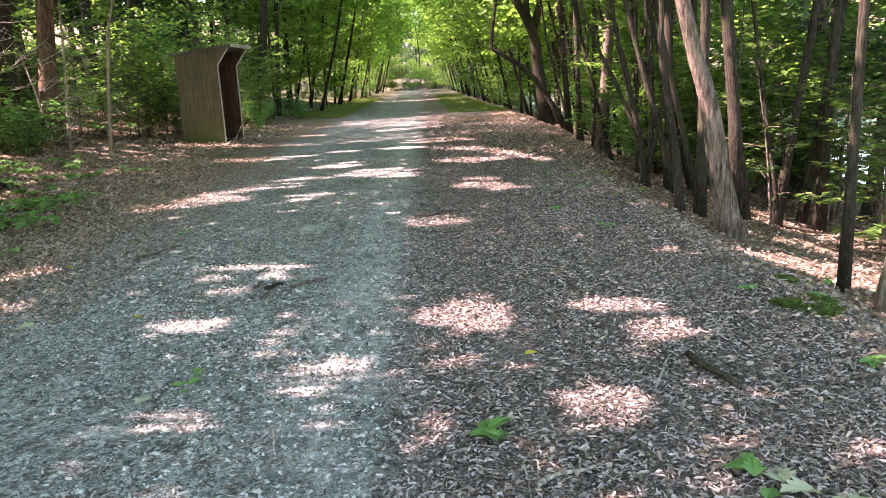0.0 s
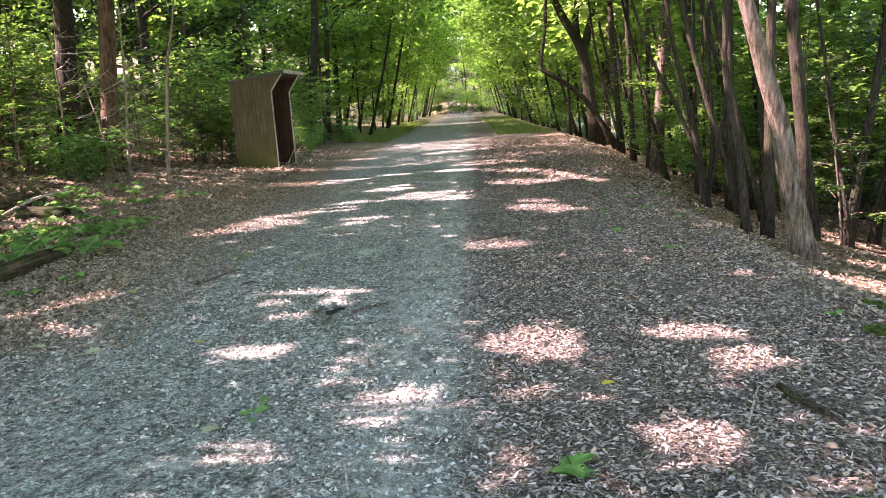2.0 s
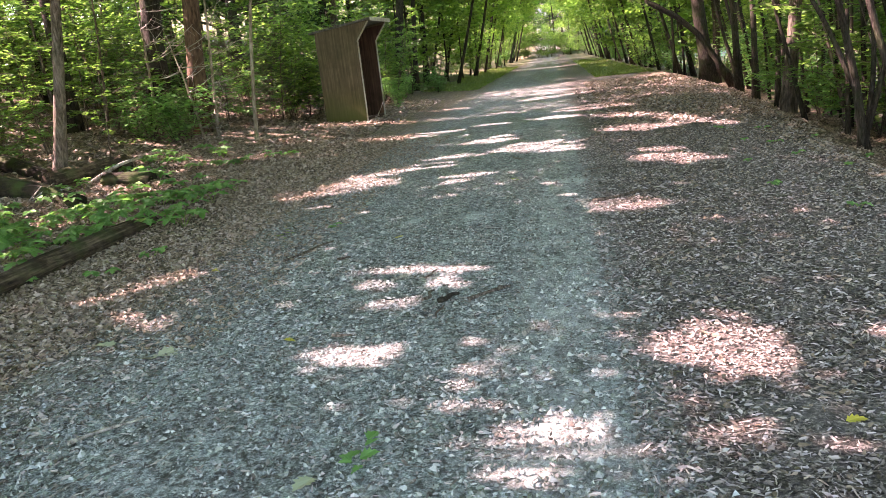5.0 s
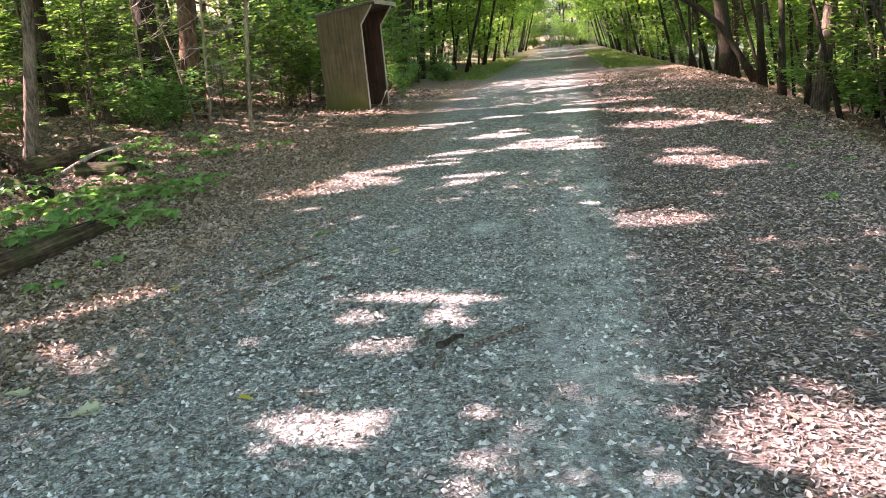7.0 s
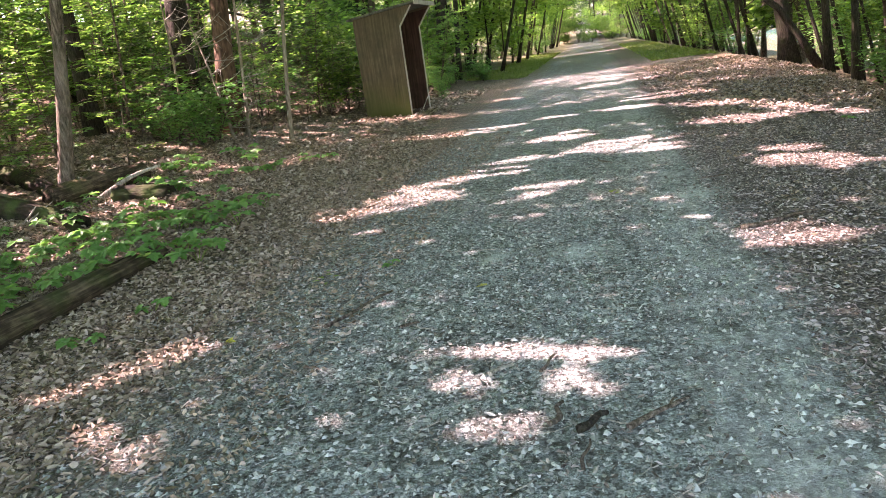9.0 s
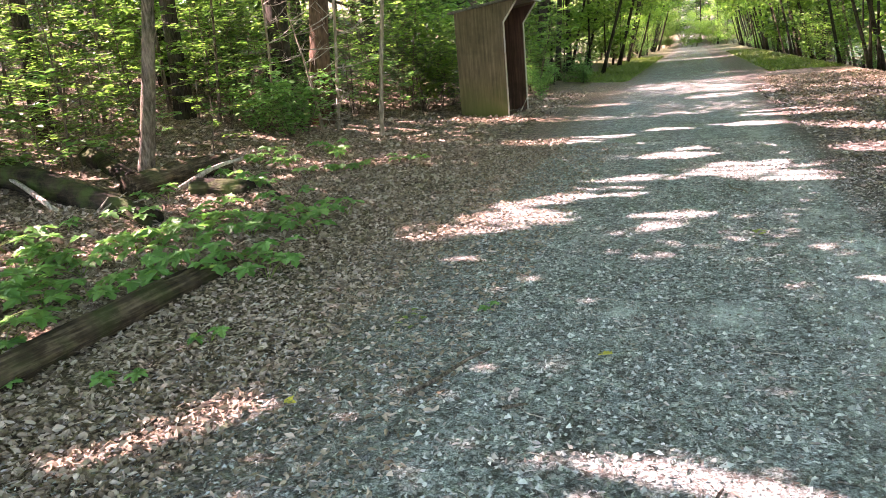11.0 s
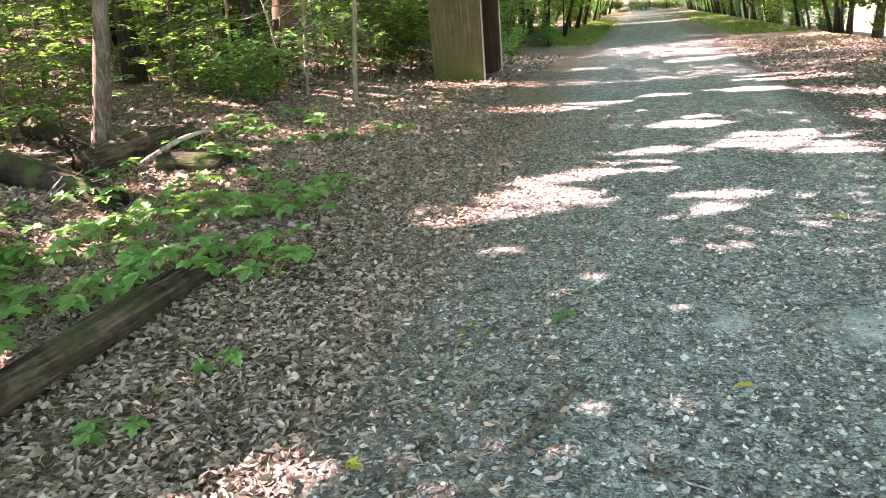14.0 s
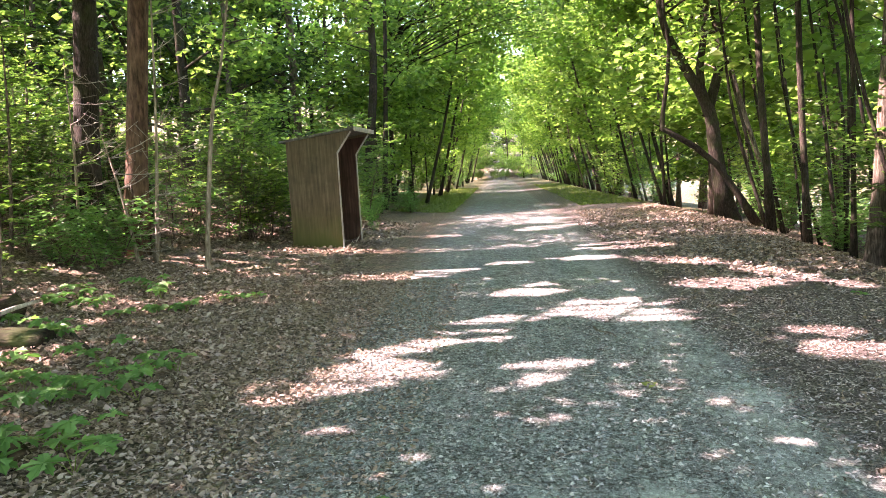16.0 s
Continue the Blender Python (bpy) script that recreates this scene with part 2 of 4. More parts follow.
# ---- helpers of the builder ----
def mesh(name, verts, faces, material, smooth=False):
    me = bpy.data.meshes.new(name)
    me.from_pydata(np.asarray(verts).tolist() if not isinstance(verts, list) else verts, [], faces if isinstance(faces, list) else faces.tolist())
    me.materials.append(material)
    if smooth:
        me.polygons.foreach_set("use_smooth", [True] * len(me.polygons))
    me.update()
    return me


def part(name, me, parent, label=""):
    ob = new(name, me)
    ob.parent = parent
    return tagged(ob, label=label)


def base(name, at, label, category, group="", kind=""):
    ob = new(name)
    ob.empty_display_size = 0.2
    ob.matrix_world = Matrix.Translation(at)
    return tagged(ob, label, category, group, kind)


def join(pieces):
    """Several (verts, faces) in one."""
    vs, fs, n = [], [], 0
    for v, f in pieces:
        vs.extend(map(tuple, v))
        fs.extend(tuple(i + n for i in face) for face in f)
        n += len(v)
    return vs, fs


def tube(points, radii, segs=8, rough=0.0, seed=0):
    """A tapered limb along points, closed at both ends, a little out of round."""
    rng = np.random.default_rng(seed)
    pts = [Vector(p) for p in points]
    verts, faces = [], []
    side = Vector((1, 0, 0))
    bumps = 1 + rough * rng.normal(0, 1, segs)
    for i, p in enumerate(pts):
        d = (pts[min(i + 1, len(pts) - 1)] - pts[max(i - 1, 0)]).normalized()
        side = side - d * side.dot(d)
        side = side.normalized() if side.length > 1e-3 else d.orthogonal().normalized()
        up = d.cross(side)
        for j in range(segs):
            a = 2 * math.pi * j / segs
            r = radii[i] * bumps[j] * (1 + rough * 0.6 * rng.normal())
            verts.append(p + (side * math.cos(a) + up * math.sin(a)) * r)
    for i in range(len(pts) - 1):
        for j in range(segs):
            q = (j + 1) % segs
            faces.append((i * segs + j, i * segs + q, (i + 1) * segs + q, (i + 1) * segs + j))
    faces.append(tuple(range(segs))[::-1])
    faces.append(tuple(range((len(pts) - 1) * segs, len(pts) * segs)))
    return verts, faces


def bend(points, n):
    """n points along a smooth curve through the given ones."""
    p = [Vector(q) for q in points]
    p = [p[0] * 2 - p[1]] + p + [p[-1] * 2 - p[-2]]
    out = []
    for i in range(n):
        s = i / (n - 1) * (len(p) - 3)
        a = min(int(s), len(p) - 4)
        u = s - a
        p0, p1, p2, p3 = p[a:a + 4]
        out.append(0.5 * (2 * p1 + (p2 - p0) * u + (2 * p0 - 5 * p1 + 4 * p2 - p3) * u * u + (3 * p1 - p0 - 3 * p2 + p3) * u ** 3))
    return out


def blades(centres, length, width, flat, rng, droop=0.0):
    """A leaf at every centre: a folded diamond; flat: 1 lies level, 0 any way."""
    n = len(centres)
    turn = rng.uniform(0, 2 * np.pi, n)
    tip = np.stack([np.cos(turn), np.sin(turn), rng.normal(-droop, 0.35 * (1.2 - flat), n)], 1)
    tip /= np.linalg.norm(tip, axis=1, keepdims=True)
    up = np.array([0, 0, 1.0]) * flat + rng.normal(0, 1, (n, 3)) * (1.05 - flat)
    across = np.cross(tip, up)
    across /= np.linalg.norm(across, axis=1, keepdims=True) + 1e-9
    nor = np.cross(across, tip)
    ln = (length * rng.uniform(0.65, 1.3, n))[:, None]
    wd = (width * rng.uniform(0.65, 1.3, n))[:, None]
    mid = centres + tip * ln * 0.06
    v = np.stack([centres - tip * ln * 0.5, mid - across * wd * 0.5 + nor * wd * 0.15, centres + tip * ln * 0.5, mid + across * wd * 0.5 + nor * wd * 0.15], 1).reshape(-1, 3)
    return v, np.arange(4 * n).reshape(n, 4)


def flakes(centres, length, width, flat, rng):
    """Dry leaf scraps: curled six-sided blades."""
    n = len(centres)
    turn = rng.uniform(0, 2 * np.pi, n)
    tip = np.stack([np.cos(turn), np.sin(turn), rng.normal(0, 0.25, n) * (1.3 - flat)], 1)
    up = np.array([0, 0, 1.0]) * flat + rng.normal(0, 0.6, (n, 3)) * (1.1 - flat)
    across = np.cross(tip, up)
    across /= np.linalg.norm(across, axis=1, keepdims=True) + 1e-9
    nor = np.cross(across, tip)
    ln = (length * rng.uniform(0.4, 1.5, n))[:, None]
    wd = (width * rng.uniform(0.4, 1.5, n))[:, None]
    curl = rng.normal(0.12, 0.25, n)[:, None] * wd
    j = lambda: rng.uniform(0.35, 1.65, (n, 1))
    v = np.stack([centres - tip * ln * 0.5, centres - tip * ln * 0.2 * j() - across * wd * 0.5 * j() + nor * curl, centres + tip * ln * 0.22 * j() - across * wd * 0.42 * j() + nor * curl,
                  centres + tip * ln * 0.5 + nor * curl * 0.6, centres + tip * ln * 0.18 * j() + across * wd * 0.45 * j() + nor * curl, centres - tip * ln * 0.22 * j() + across * wd * 0.5 * j() + nor * curl], 1).reshape(-1, 3)
    q = 6 * np.arange(n)[:, None, None]
    return v, (np.array([[0, 1, 2, 3], [0, 3, 4, 5]])[None] + q).reshape(-1, 4)


def rise(x, y):
    """The ground's height."""
    if y > 112:
        return rise(x, 112) + min((y - 112) * 0.22, 14.0)
    edge = 2.35 + 0.095 * min(max(0.0, y - 9), 13)
    if x < -3.6:
        u = -3.6 - x
        z = 0.035 * u + 0.012 * u * u if u < 14 else 2.84 + 0.371 * (u - 14) * math.exp(-(u - 14) / 30)
        return z + 0.05 * min(u, 2) * noise.noise((x * 0.8, y * 0.8, 0))
    if x > edge:
        u = x - edge
        return -2.0 * (1 - math.exp(-0.18 * u)) - 0.9 * min(max(0.0, (u - 7) / 4), 1) + 4.0 * min(max(0.0, (u - 18) / 8), 1) + 0.1 * min(u, 1.5) * noise.noise((x * 0.9, y * 0.9, 3))
    return 0.0


# Sun patches wanted on the ground, cut out of the crowns: centre, half-length and half-width on the ground, turn in
# degrees.
NEAR_GAPS = [
    (-0.43, 3.3, 0.25, 0.17, 12), (-0.07, 3.32, 0.11, 0.04, 1), (-0.52, 3.2, 0.08, 0.07, 16), (-1.37, 4.22, 0.2, 0.13, -9), (-1, 2.92, 0.15, 0.16, -12),
    (0.33, 4.09, 0.27, 0.27, -15), (1.25, 4.18, 0.28, 0.15, -10), (1.36, 3.72, 0.2, 0.19, -16), (0.83, 2.84, 0.19, 0.16, -7),
    (0.12, 2.71, 0.08, 0.15, -7), (0.25, 3.37, 0.1, 0.05, -8), (1.98, 5.49, 0.08, 0.08, -47), (1.69, 2.34, 0.07, 0.07, 10), (-2.73, 4.83, 0.12, 0.11, 22),
    (-3.12, 5.76, 0.2, 0.15, 47), (-1.2, 5.62, 0.39, 0.1, -5), (-1.02, 5.33, 0.18, 0.06, -44),
]
NEAR_GAPS_B = [
    (-1.53, 5.36, 0.13, 0.07, 0), (-1.36, 4.96, 0.16, 0.07, -3), (-3.2, 5.67, 0.26, 0.09, 63), (-3.43, 5.4, 0.11, 0.09, 21), (-2.95, 4.9, 0.08, 0.15, 24),
]
MID_GAPS = [
    (0.23, 7.11, 0.31, 0.31, 19), (0.32, 7.26, 0.15, 0.19, -7), (0.92, 9.4, 0.54, 0.28, -41),
    (-2.74, 8.14, 0.1, 0.07, 35), (-2.2, 7.75, 0.09, 0.05, 8),
    (-1.79, 10.36, 0.17, 0.11, -3), (-1.36, 9.43, 0.3, 0.11, 1), (-1.47, 9.11, 0.18, 0.13, 4), (-2.4, 10.2, 0.42, 0.22, 30), (-2.86, 9.92, 0.16, 0.13, 4),
    (-2.75, 9.4, 0.48, 0.33, 36), (-3.1, 8.85, 0.36, 0.16, 24), (-3.36, 9.16, 0.21, 0.09, 31),
]
MID_GAPS_B = [
    (-2.45, 9.18, 0.4, 0.08, 31), (-0.29, 7.81, 0.1, 0.05, -1),
    (0.91, 10.11, 0.3, 0.18, -42),
]
FAR_GAPS = [
    (0.73, 12.56, 0.5, 0.26, -34), (-0.8, 21.82, 0.52, 0.64, -18), (0.21, 22.39, 0.47, 0.35, 43), (0.4, 17.17, 0.87, 0.55, -12), (-0.35, 15.64, 0.59, 0.28, -13),
    (0.82, 14.84, 0.9, 0.31, -48), (0.95, 12.71, 0.61, 0.33, -17), (1.62, 13.29, 0.71, 0.22, -68), (2.05, 12.24, 0.42, 0.17, -66), (-1.44, 12.68, 0.46, 0.24, -4),
    (-1.24, 13.2, 0.22, 0.14, 35), (-0.76, 11.6, 0.62, 0.42, 8), (-0.4, 11.05, 0.5, 0.3, -4), (-1.85, 10.95, 0.6, 0.3, 16), (-3.4, 14.5, 0.85, 0.34, 6),
    (-2.75, 14.91, 0.64, 0.38, 2), (-4.87, 15.08, 0.36, 0.29, -18), (-1.6, 15.46, 0.38, 0.26, 22),
]
BANK_GAPS = [(3.5, 5.9, 0.9, 0.5, 15), (3.6, 7.6, 0.4, 0.3, 0), (4.5, 8.9, 0.7, 0.75, 0), (4.15, 7.0, 0.42, 0.16, 0), (3.6, 4.7, 0.5, 0.12, 0), (5.3, 15.4, 0.8, 0.3, 0), (5.8, 18.2, 0.8, 0.3, 0), (-5.6, 15.75, 0.9, 0.14, 0), (-6.6, 16.7, 0.8, 0.16, 0)]
STREAKS = NEAR_GAPS + NEAR_GAPS_B + MID_GAPS + MID_GAPS_B + FAR_GAPS + BANK_GAPS
r = np.random.default_rng(23)
# More of them over the bank, the undergrowth, the far trail, and small ones over the near trail: number, stretch of the plan, range of half-lengths.
for n, x0, x1, y0, y1, lo, hi in ((46, -12.5, -5.9, 6.2, 18, 0.5, 1.3), (16, -7.6, -5.0, 14.6, 18.4, 0.4, 0.9), (10, -11.5, -6.8, 18, 32, 1.2, 2.0), (8, -3.2, 0.8, 23, 47, 0.6, 1.3), (26, 4.3, 9.5, 4, 18, 0.2, 0.5), (11, -6.6, -4.5, 6.4, 9.6, 0.1, 0.3), (5, -3.0, 2.0, 2.6, 8.2, 0.05, 0.09)):
    for k in range(n):
        half = r.uniform(lo, hi)
        x, y, wide = r.uniform(x0, x1), y0 + (y1 - y0) * (k + r.random()) / n, half * r.uniform(0.45, 0.95)
        m = max(1, round(wide / 0.2))
        for i in range(m):
            STREAKS.append((x + r.normal(0, 0.3) * half * (m > 1), y + wide * (2 * (i + 0.5) / m - 1), half * r.uniform(0.55, 1.05), wide / m * r.uniform(0.7, 1.1), r.normal(0, 12)))


def in_sun(c):
    """Which of the leaves at c would shade a wanted sun patch, and so are left out."""
    q = c[:, :2] - c[:, 2:3] * np.array([SUN.x, SUN.y]) / SUN.z
    out = np.zeros(len(c), bool)
    ragged = 1 + 0.45 * np.sin(8 * q[:, 0] + 5 * q[:, 1]) * np.sin(11 * q[:, 1] - 3 * q[:, 0])
    for gx, gy, rx, ry, turn in STREAKS:
        dx, dy, co, si = q[:, 0] - gx, q[:, 1] - gy, math.cos(radians(turn)), math.sin(radians(turn))
        out |= ((dx * co + dy * si) / (rx * 1.06 + 0.03)) ** 2 + ((dy * co - dx * si) / (ry * 1.06 + 0.03)) ** 2 < ragged
    return out


# ---- ground, water ----
def steps(lo, a, b, hi, fine, grow):
    out = list(np.arange(a, b, fine))
    s, v = fine, b
    while v < hi:
        out.append(v)
        s *= grow
        v += s
    s, v = fine, a
    while v > lo:
        s *= grow
        v -= s
        out.insert(0, v)
    return out


xs, ys = steps(-500, -9, 5, 500, 0.11, 1.12), steps(-300, 1, 15, 900, 0.14, 1.09)
verts = []
for yy in ys:
    for xx in xs:
        near = 1.0 if abs(xx) < 15 and yy < 40 else 0.0
        trail = -3.2 < xx < 2.4
        z = rise(xx, yy) + near * (0.008 if trail else 0.022) * noise.noise((xx * 3.1, yy * 3.1, 7)) + near * 0.012 * noise.noise((xx * 0.9, yy * 0.9, 9))
        z -= 0.03 * math.exp(-((xx + 0.15) ** 2 + (yy - 2.9) ** 2) / 0.0045)
        verts.append((xx, yy, z))
nx = len(xs)
faces = [(j * nx + i, j * nx + i + 1, (j + 1) * nx + i + 1, (j + 1) * nx + i) for j in range(len(ys) - 1) for i in range(nx - 1)]
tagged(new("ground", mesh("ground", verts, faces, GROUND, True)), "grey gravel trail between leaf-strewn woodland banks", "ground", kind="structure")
tagged(new("water", mesh("water", [(8, -80, -1.75), (25.5, -80, -1.75), (25.5, 220, -1.75), (8, 220, -1.75)], [(0, 1, 2, 3)], WATER)),
       "still green creek water below the wooded bank", "water", kind="structure")


# ---- loose cover of the ground ----
def scatter(n, x0, x1, y0, y1, rng, power=1.0):
    y = y0 + (y1 - y0) * rng.random(n) ** power
    x = rng.uniform(x0, x1, n)
    z = np.array([rise(a, b) for a, b in zip(x, y)])
    return np.stack([x, y, z], 1)


rng = np.random.default_rng(4)
c = scatter(70000, -3.9, 0.25, 0.8, 14, rng, 1.7)
c = c[(c[:, 0] < 0.08 + 0.1 * rng.normal(size=len(c))) & (c[:, 0] > -3.0 - 0.6 * (c[:, 1] < 4.5) + 0.25 * rng.normal(size=len(c)))]
sz = 0.0033 + 0.015 * rng.random(len(c)) ** 3.4
octa = np.array([(1, 0, 0), (-0.8, 0.3, 0), (0, 1, 0.1), (0.1, -1, 0), (0, 0, 0.8), (0, 0, -0.5)])
tri = np.array([(0, 2, 4), (2, 1, 4), (1, 3, 4), (3, 0, 4)])
turn = rng.uniform(0, 6.28, len(c))
rot = np.stack([np.stack([np.cos(turn), -np.sin(turn)], 1), np.stack([np.sin(turn), np.cos(turn)], 1)], 1)
o = np.repeat(octa[None], len(c), 0) * rng.uniform(0.6, 1.4, (len(c), 6, 1))
o[:, :, :2] = np.einsum("nij,nkj->nki", rot, o[:, :, :2] * np.array([1.3, 0.8]))
v = (o * sz[:, None, None] + c[:, None, :]).reshape(-1, 3)
f = (tri[None] + 6 * np.arange(len(c))[:, None, None]).reshape(-1, 3)
tagged(new("gravel", mesh("gravel", v, f, STONE)), "loose grey crushed-stone gravel on the trail", "gravel", kind="stuff")


def cover(name, areas, material, label, seed, lift):
    """Scraps strewn over stretches of ground: number, room, thinning with distance, length, width, levelness."""
    r = np.random.default_rng(seed)
    vs, fs, m = [], [], 0
    for n, room, p, length, width, flat in areas:
        c = scatter(n, *room, r, p)
        c[:, 2] += lift * r.random(len(c)) + 0.004
        v, f = flakes(c, length, width, flat, r)
        vs.append(v)
        fs.append(f + m)
        m += len(v)
    return tagged(new(name, mesh(name, np.concatenate(vs), np.concatenate(fs), material)), label, "leaf litter", kind="stuff")


cover("leaf_litter", [(90000, (-7.3, -3.0, 2.8, 15), 1.5, 0.038, 0.019, 0.3), (7000, (-3.5, -2.2, 4.4, 14), 1.2, 0.032, 0.015, 0.45), (16000, (-12, -4, 8, 26), 1.0, 0.07, 0.05, 0.6), (14000, (2.2, 7.5, 2.5, 16), 1.3, 0.045, 0.026, 0.4),
                      (5500, (0.2, 2.5, 1.2, 14), 1.4, 0.03, 0.015, 0.4), (12000, (0.6, 4.0, 13, 28), 1.0, 0.05, 0.03, 0.5)], DRY_LEAF, "dry brown leaf litter over the woodland bank", 11, 0.02)
cover("leaf_chips", [(110000, (-0.1, 2.8, 1.0, 12), 1.9, 0.027, 0.0085, 0.35), (15000, (-3.4, -0.55, 1.0, 13), 1.6, 0.027, 0.009, 0.5), (2500, (-0.6, 0.1, 1.0, 13), 1.6, 0.027, 0.009, 0.5), (12000, (-4.0, -2.3, 1.5, 12), 1.5, 0.028, 0.012, 0.7),
                     (9000, (0.2, 3.4, 12, 24), 1.0, 0.05, 0.03, 0.7)], CHIP, "grey-brown leaf fragments and bark chips beside the gravel", 12, 0.01)


cover("gravel_chips", [(40000, (-3.6, -0.6, 1.0, 13), 1.5, 0.018, 0.008, 0.4), (3500, (-0.6, 0.0, 1.0, 13), 1.6, 0.02, 0.01, 0.5)], STONE, "pale and dark stone splinters over the gravel trail", 13, 0.008)["category"] = "gravel"


# ---- trees ----
def crown_points(rng, tips, spread, n):
    """Leaf places in clumps round the limbs' tips."""
    which = rng.integers(0, len(tips), n)
    sub = rng.normal(0, 1, (n, 3))
    sub /= np.linalg.norm(sub, axis=1, keepdims=True)
    return np.asarray(tips)[which] + sub * (spread * rng.random((n, 1)) ** 0.5) * np.array([1, 1, 0.55])


def make_tree(at, height, radius, lean=(0, 0), crown=(0.35, 3.2), leaves=3500, leaf=(0.2, 0.13), bark=BARK_DARK, leafage=LEAF, seed=0, label="", via=(), sieve=False,
              group="forest trees", limbs=11, flat=0.55, segs=9, stems=()):
    """A tree: tapered trunk with limbs, and a crown of leaf clumps at the limbs' tips. via: places that the trunk bends through."""
    r = np.random.default_rng(seed)
    x, y = at[:2]
    z = at[2] if len(at) > 2 else rise(x, y) - 0.06
    tree = base("tree", (x, y, z), label or "tall woodland tree with dark bark and green summer leaves", "tree", group)
    top = Vector((lean[0] * height, lean[1] * height, height))
    way = [Vector((0, 0, 0))] + [Vector(p) for p in via]
    if not via:
        way += [top * 0.35 + Vector((r.normal(0, 0.02), r.normal(0, 0.02), 0)) * height * 0.6, top * 0.7 + Vector((r.normal(0, 0.02), r.normal(0, 0.02), 0)) * height * 0.6]
    way.append(top)
    line = bend(way, 14)
    rad = [radius * ((1 - i / 13) ** 0.8 * 0.9 + 0.1) * (1.45 if i == 0 else 1.0) for i in range(14)]
    pieces = [tube(line, rad, segs, 0.05, seed)]
    tips = []
    for s in stems:
        pieces.append(tube(bend(s, 9), [radius * (0.62 - 0.055 * i) for i in range(9)], 7, 0.05, seed + 7))
        tips.extend(tuple(Vector(s[-1]) + Vector(r.normal(0, 0.7, 3))) for _ in range(4))
    low, wide = crown
    for i in range(limbs):
        s = low + (0.97 - low) * (i + r.random()) / limbs
        k = max(i for i in range(13) if line[i].z <= s * height)
        p = line[k].lerp(line[k + 1], (s * height - line[k].z) / (line[k + 1].z - line[k].z))
        a = r.uniform(0, 2 * math.pi)
        reach = wide * (1.15 - 0.6 * (s - low) / (1 - low)) * r.uniform(0.6, 1.15)
        d = Vector((math.cos(a), math.sin(a), r.uniform(0.1, 0.7)))
        q1, q2 = p + d * reach * 0.5, p + d * reach + Vector((0, 0, -0.15 * reach))
        lr = max(0.012, rad[k] * 0.42)
        pieces.append(tube(bend([p, q1, q2], 5), [lr, lr * 0.8, lr * 0.6, lr * 0.4, lr * 0.15], 5, 0.05, i))
        for u in (0.45, 0.75, 1.0):
            tips.append(tuple(p.lerp(q2, u) + Vector(r.normal(0, 0.3, 3))))
    tips.append(tuple(top))
    part("trunk", mesh("trunk", *join(pieces), bark, True), tree)
    c = crown_points(r, tips, wide * 0.36, leaves)
    if sieve:
        c = c[~in_sun(c + np.array([x, y, z]))]
    if len(c):
        v, f = blades(c, *leaf, flat, r, 0.25)
        part("crown", mesh("crown", v, f, leafage), tree)
    return tree


# trees that shade the near trail
rng = np.random.default_rng(21)
spots = []
for i in range(400):
    x, y = rng.uniform(-24, -9.8), rng.uniform(-9, 36)
    if all((x - a) ** 2 + (y - b) ** 2 > 15 for a, b in spots):
        spots.append((x, y))
for i, (x, y) in enumerate(spots):
    h = rng.uniform(15, 20)
    make_tree((x, y), h, rng.uniform(0.08, 0.2), (rng.normal(0.02, 0.03), rng.normal(0, 0.03)), (0.4, 3.4) if -4 < y < 13 else (0.1, 3.6), 700 if -4 < y < 13 else 3100, (0.22, 0.14), seed=100 + i, sieve=True, bark=(BARK_DARK, BARK)[i % 2], leafage=LEAF_DEEP if y > 12 and i % 3 == 0 else LEAF_SUNLIT)

for i in range(22):
    make_tree((-26 - 3.2 * (i % 4) + rng.normal(0, 0.6), -2 + 1.9 * i + rng.normal(0, 0.6)), rng.uniform(15, 19), rng.uniform(0.1, 0.18), (0, 0), (0.08, 3.6), 2600, (0.3, 0.2), seed=150 + i, sieve=True, leafage=(LEAF_DEEP, LEAF)[i % 2])


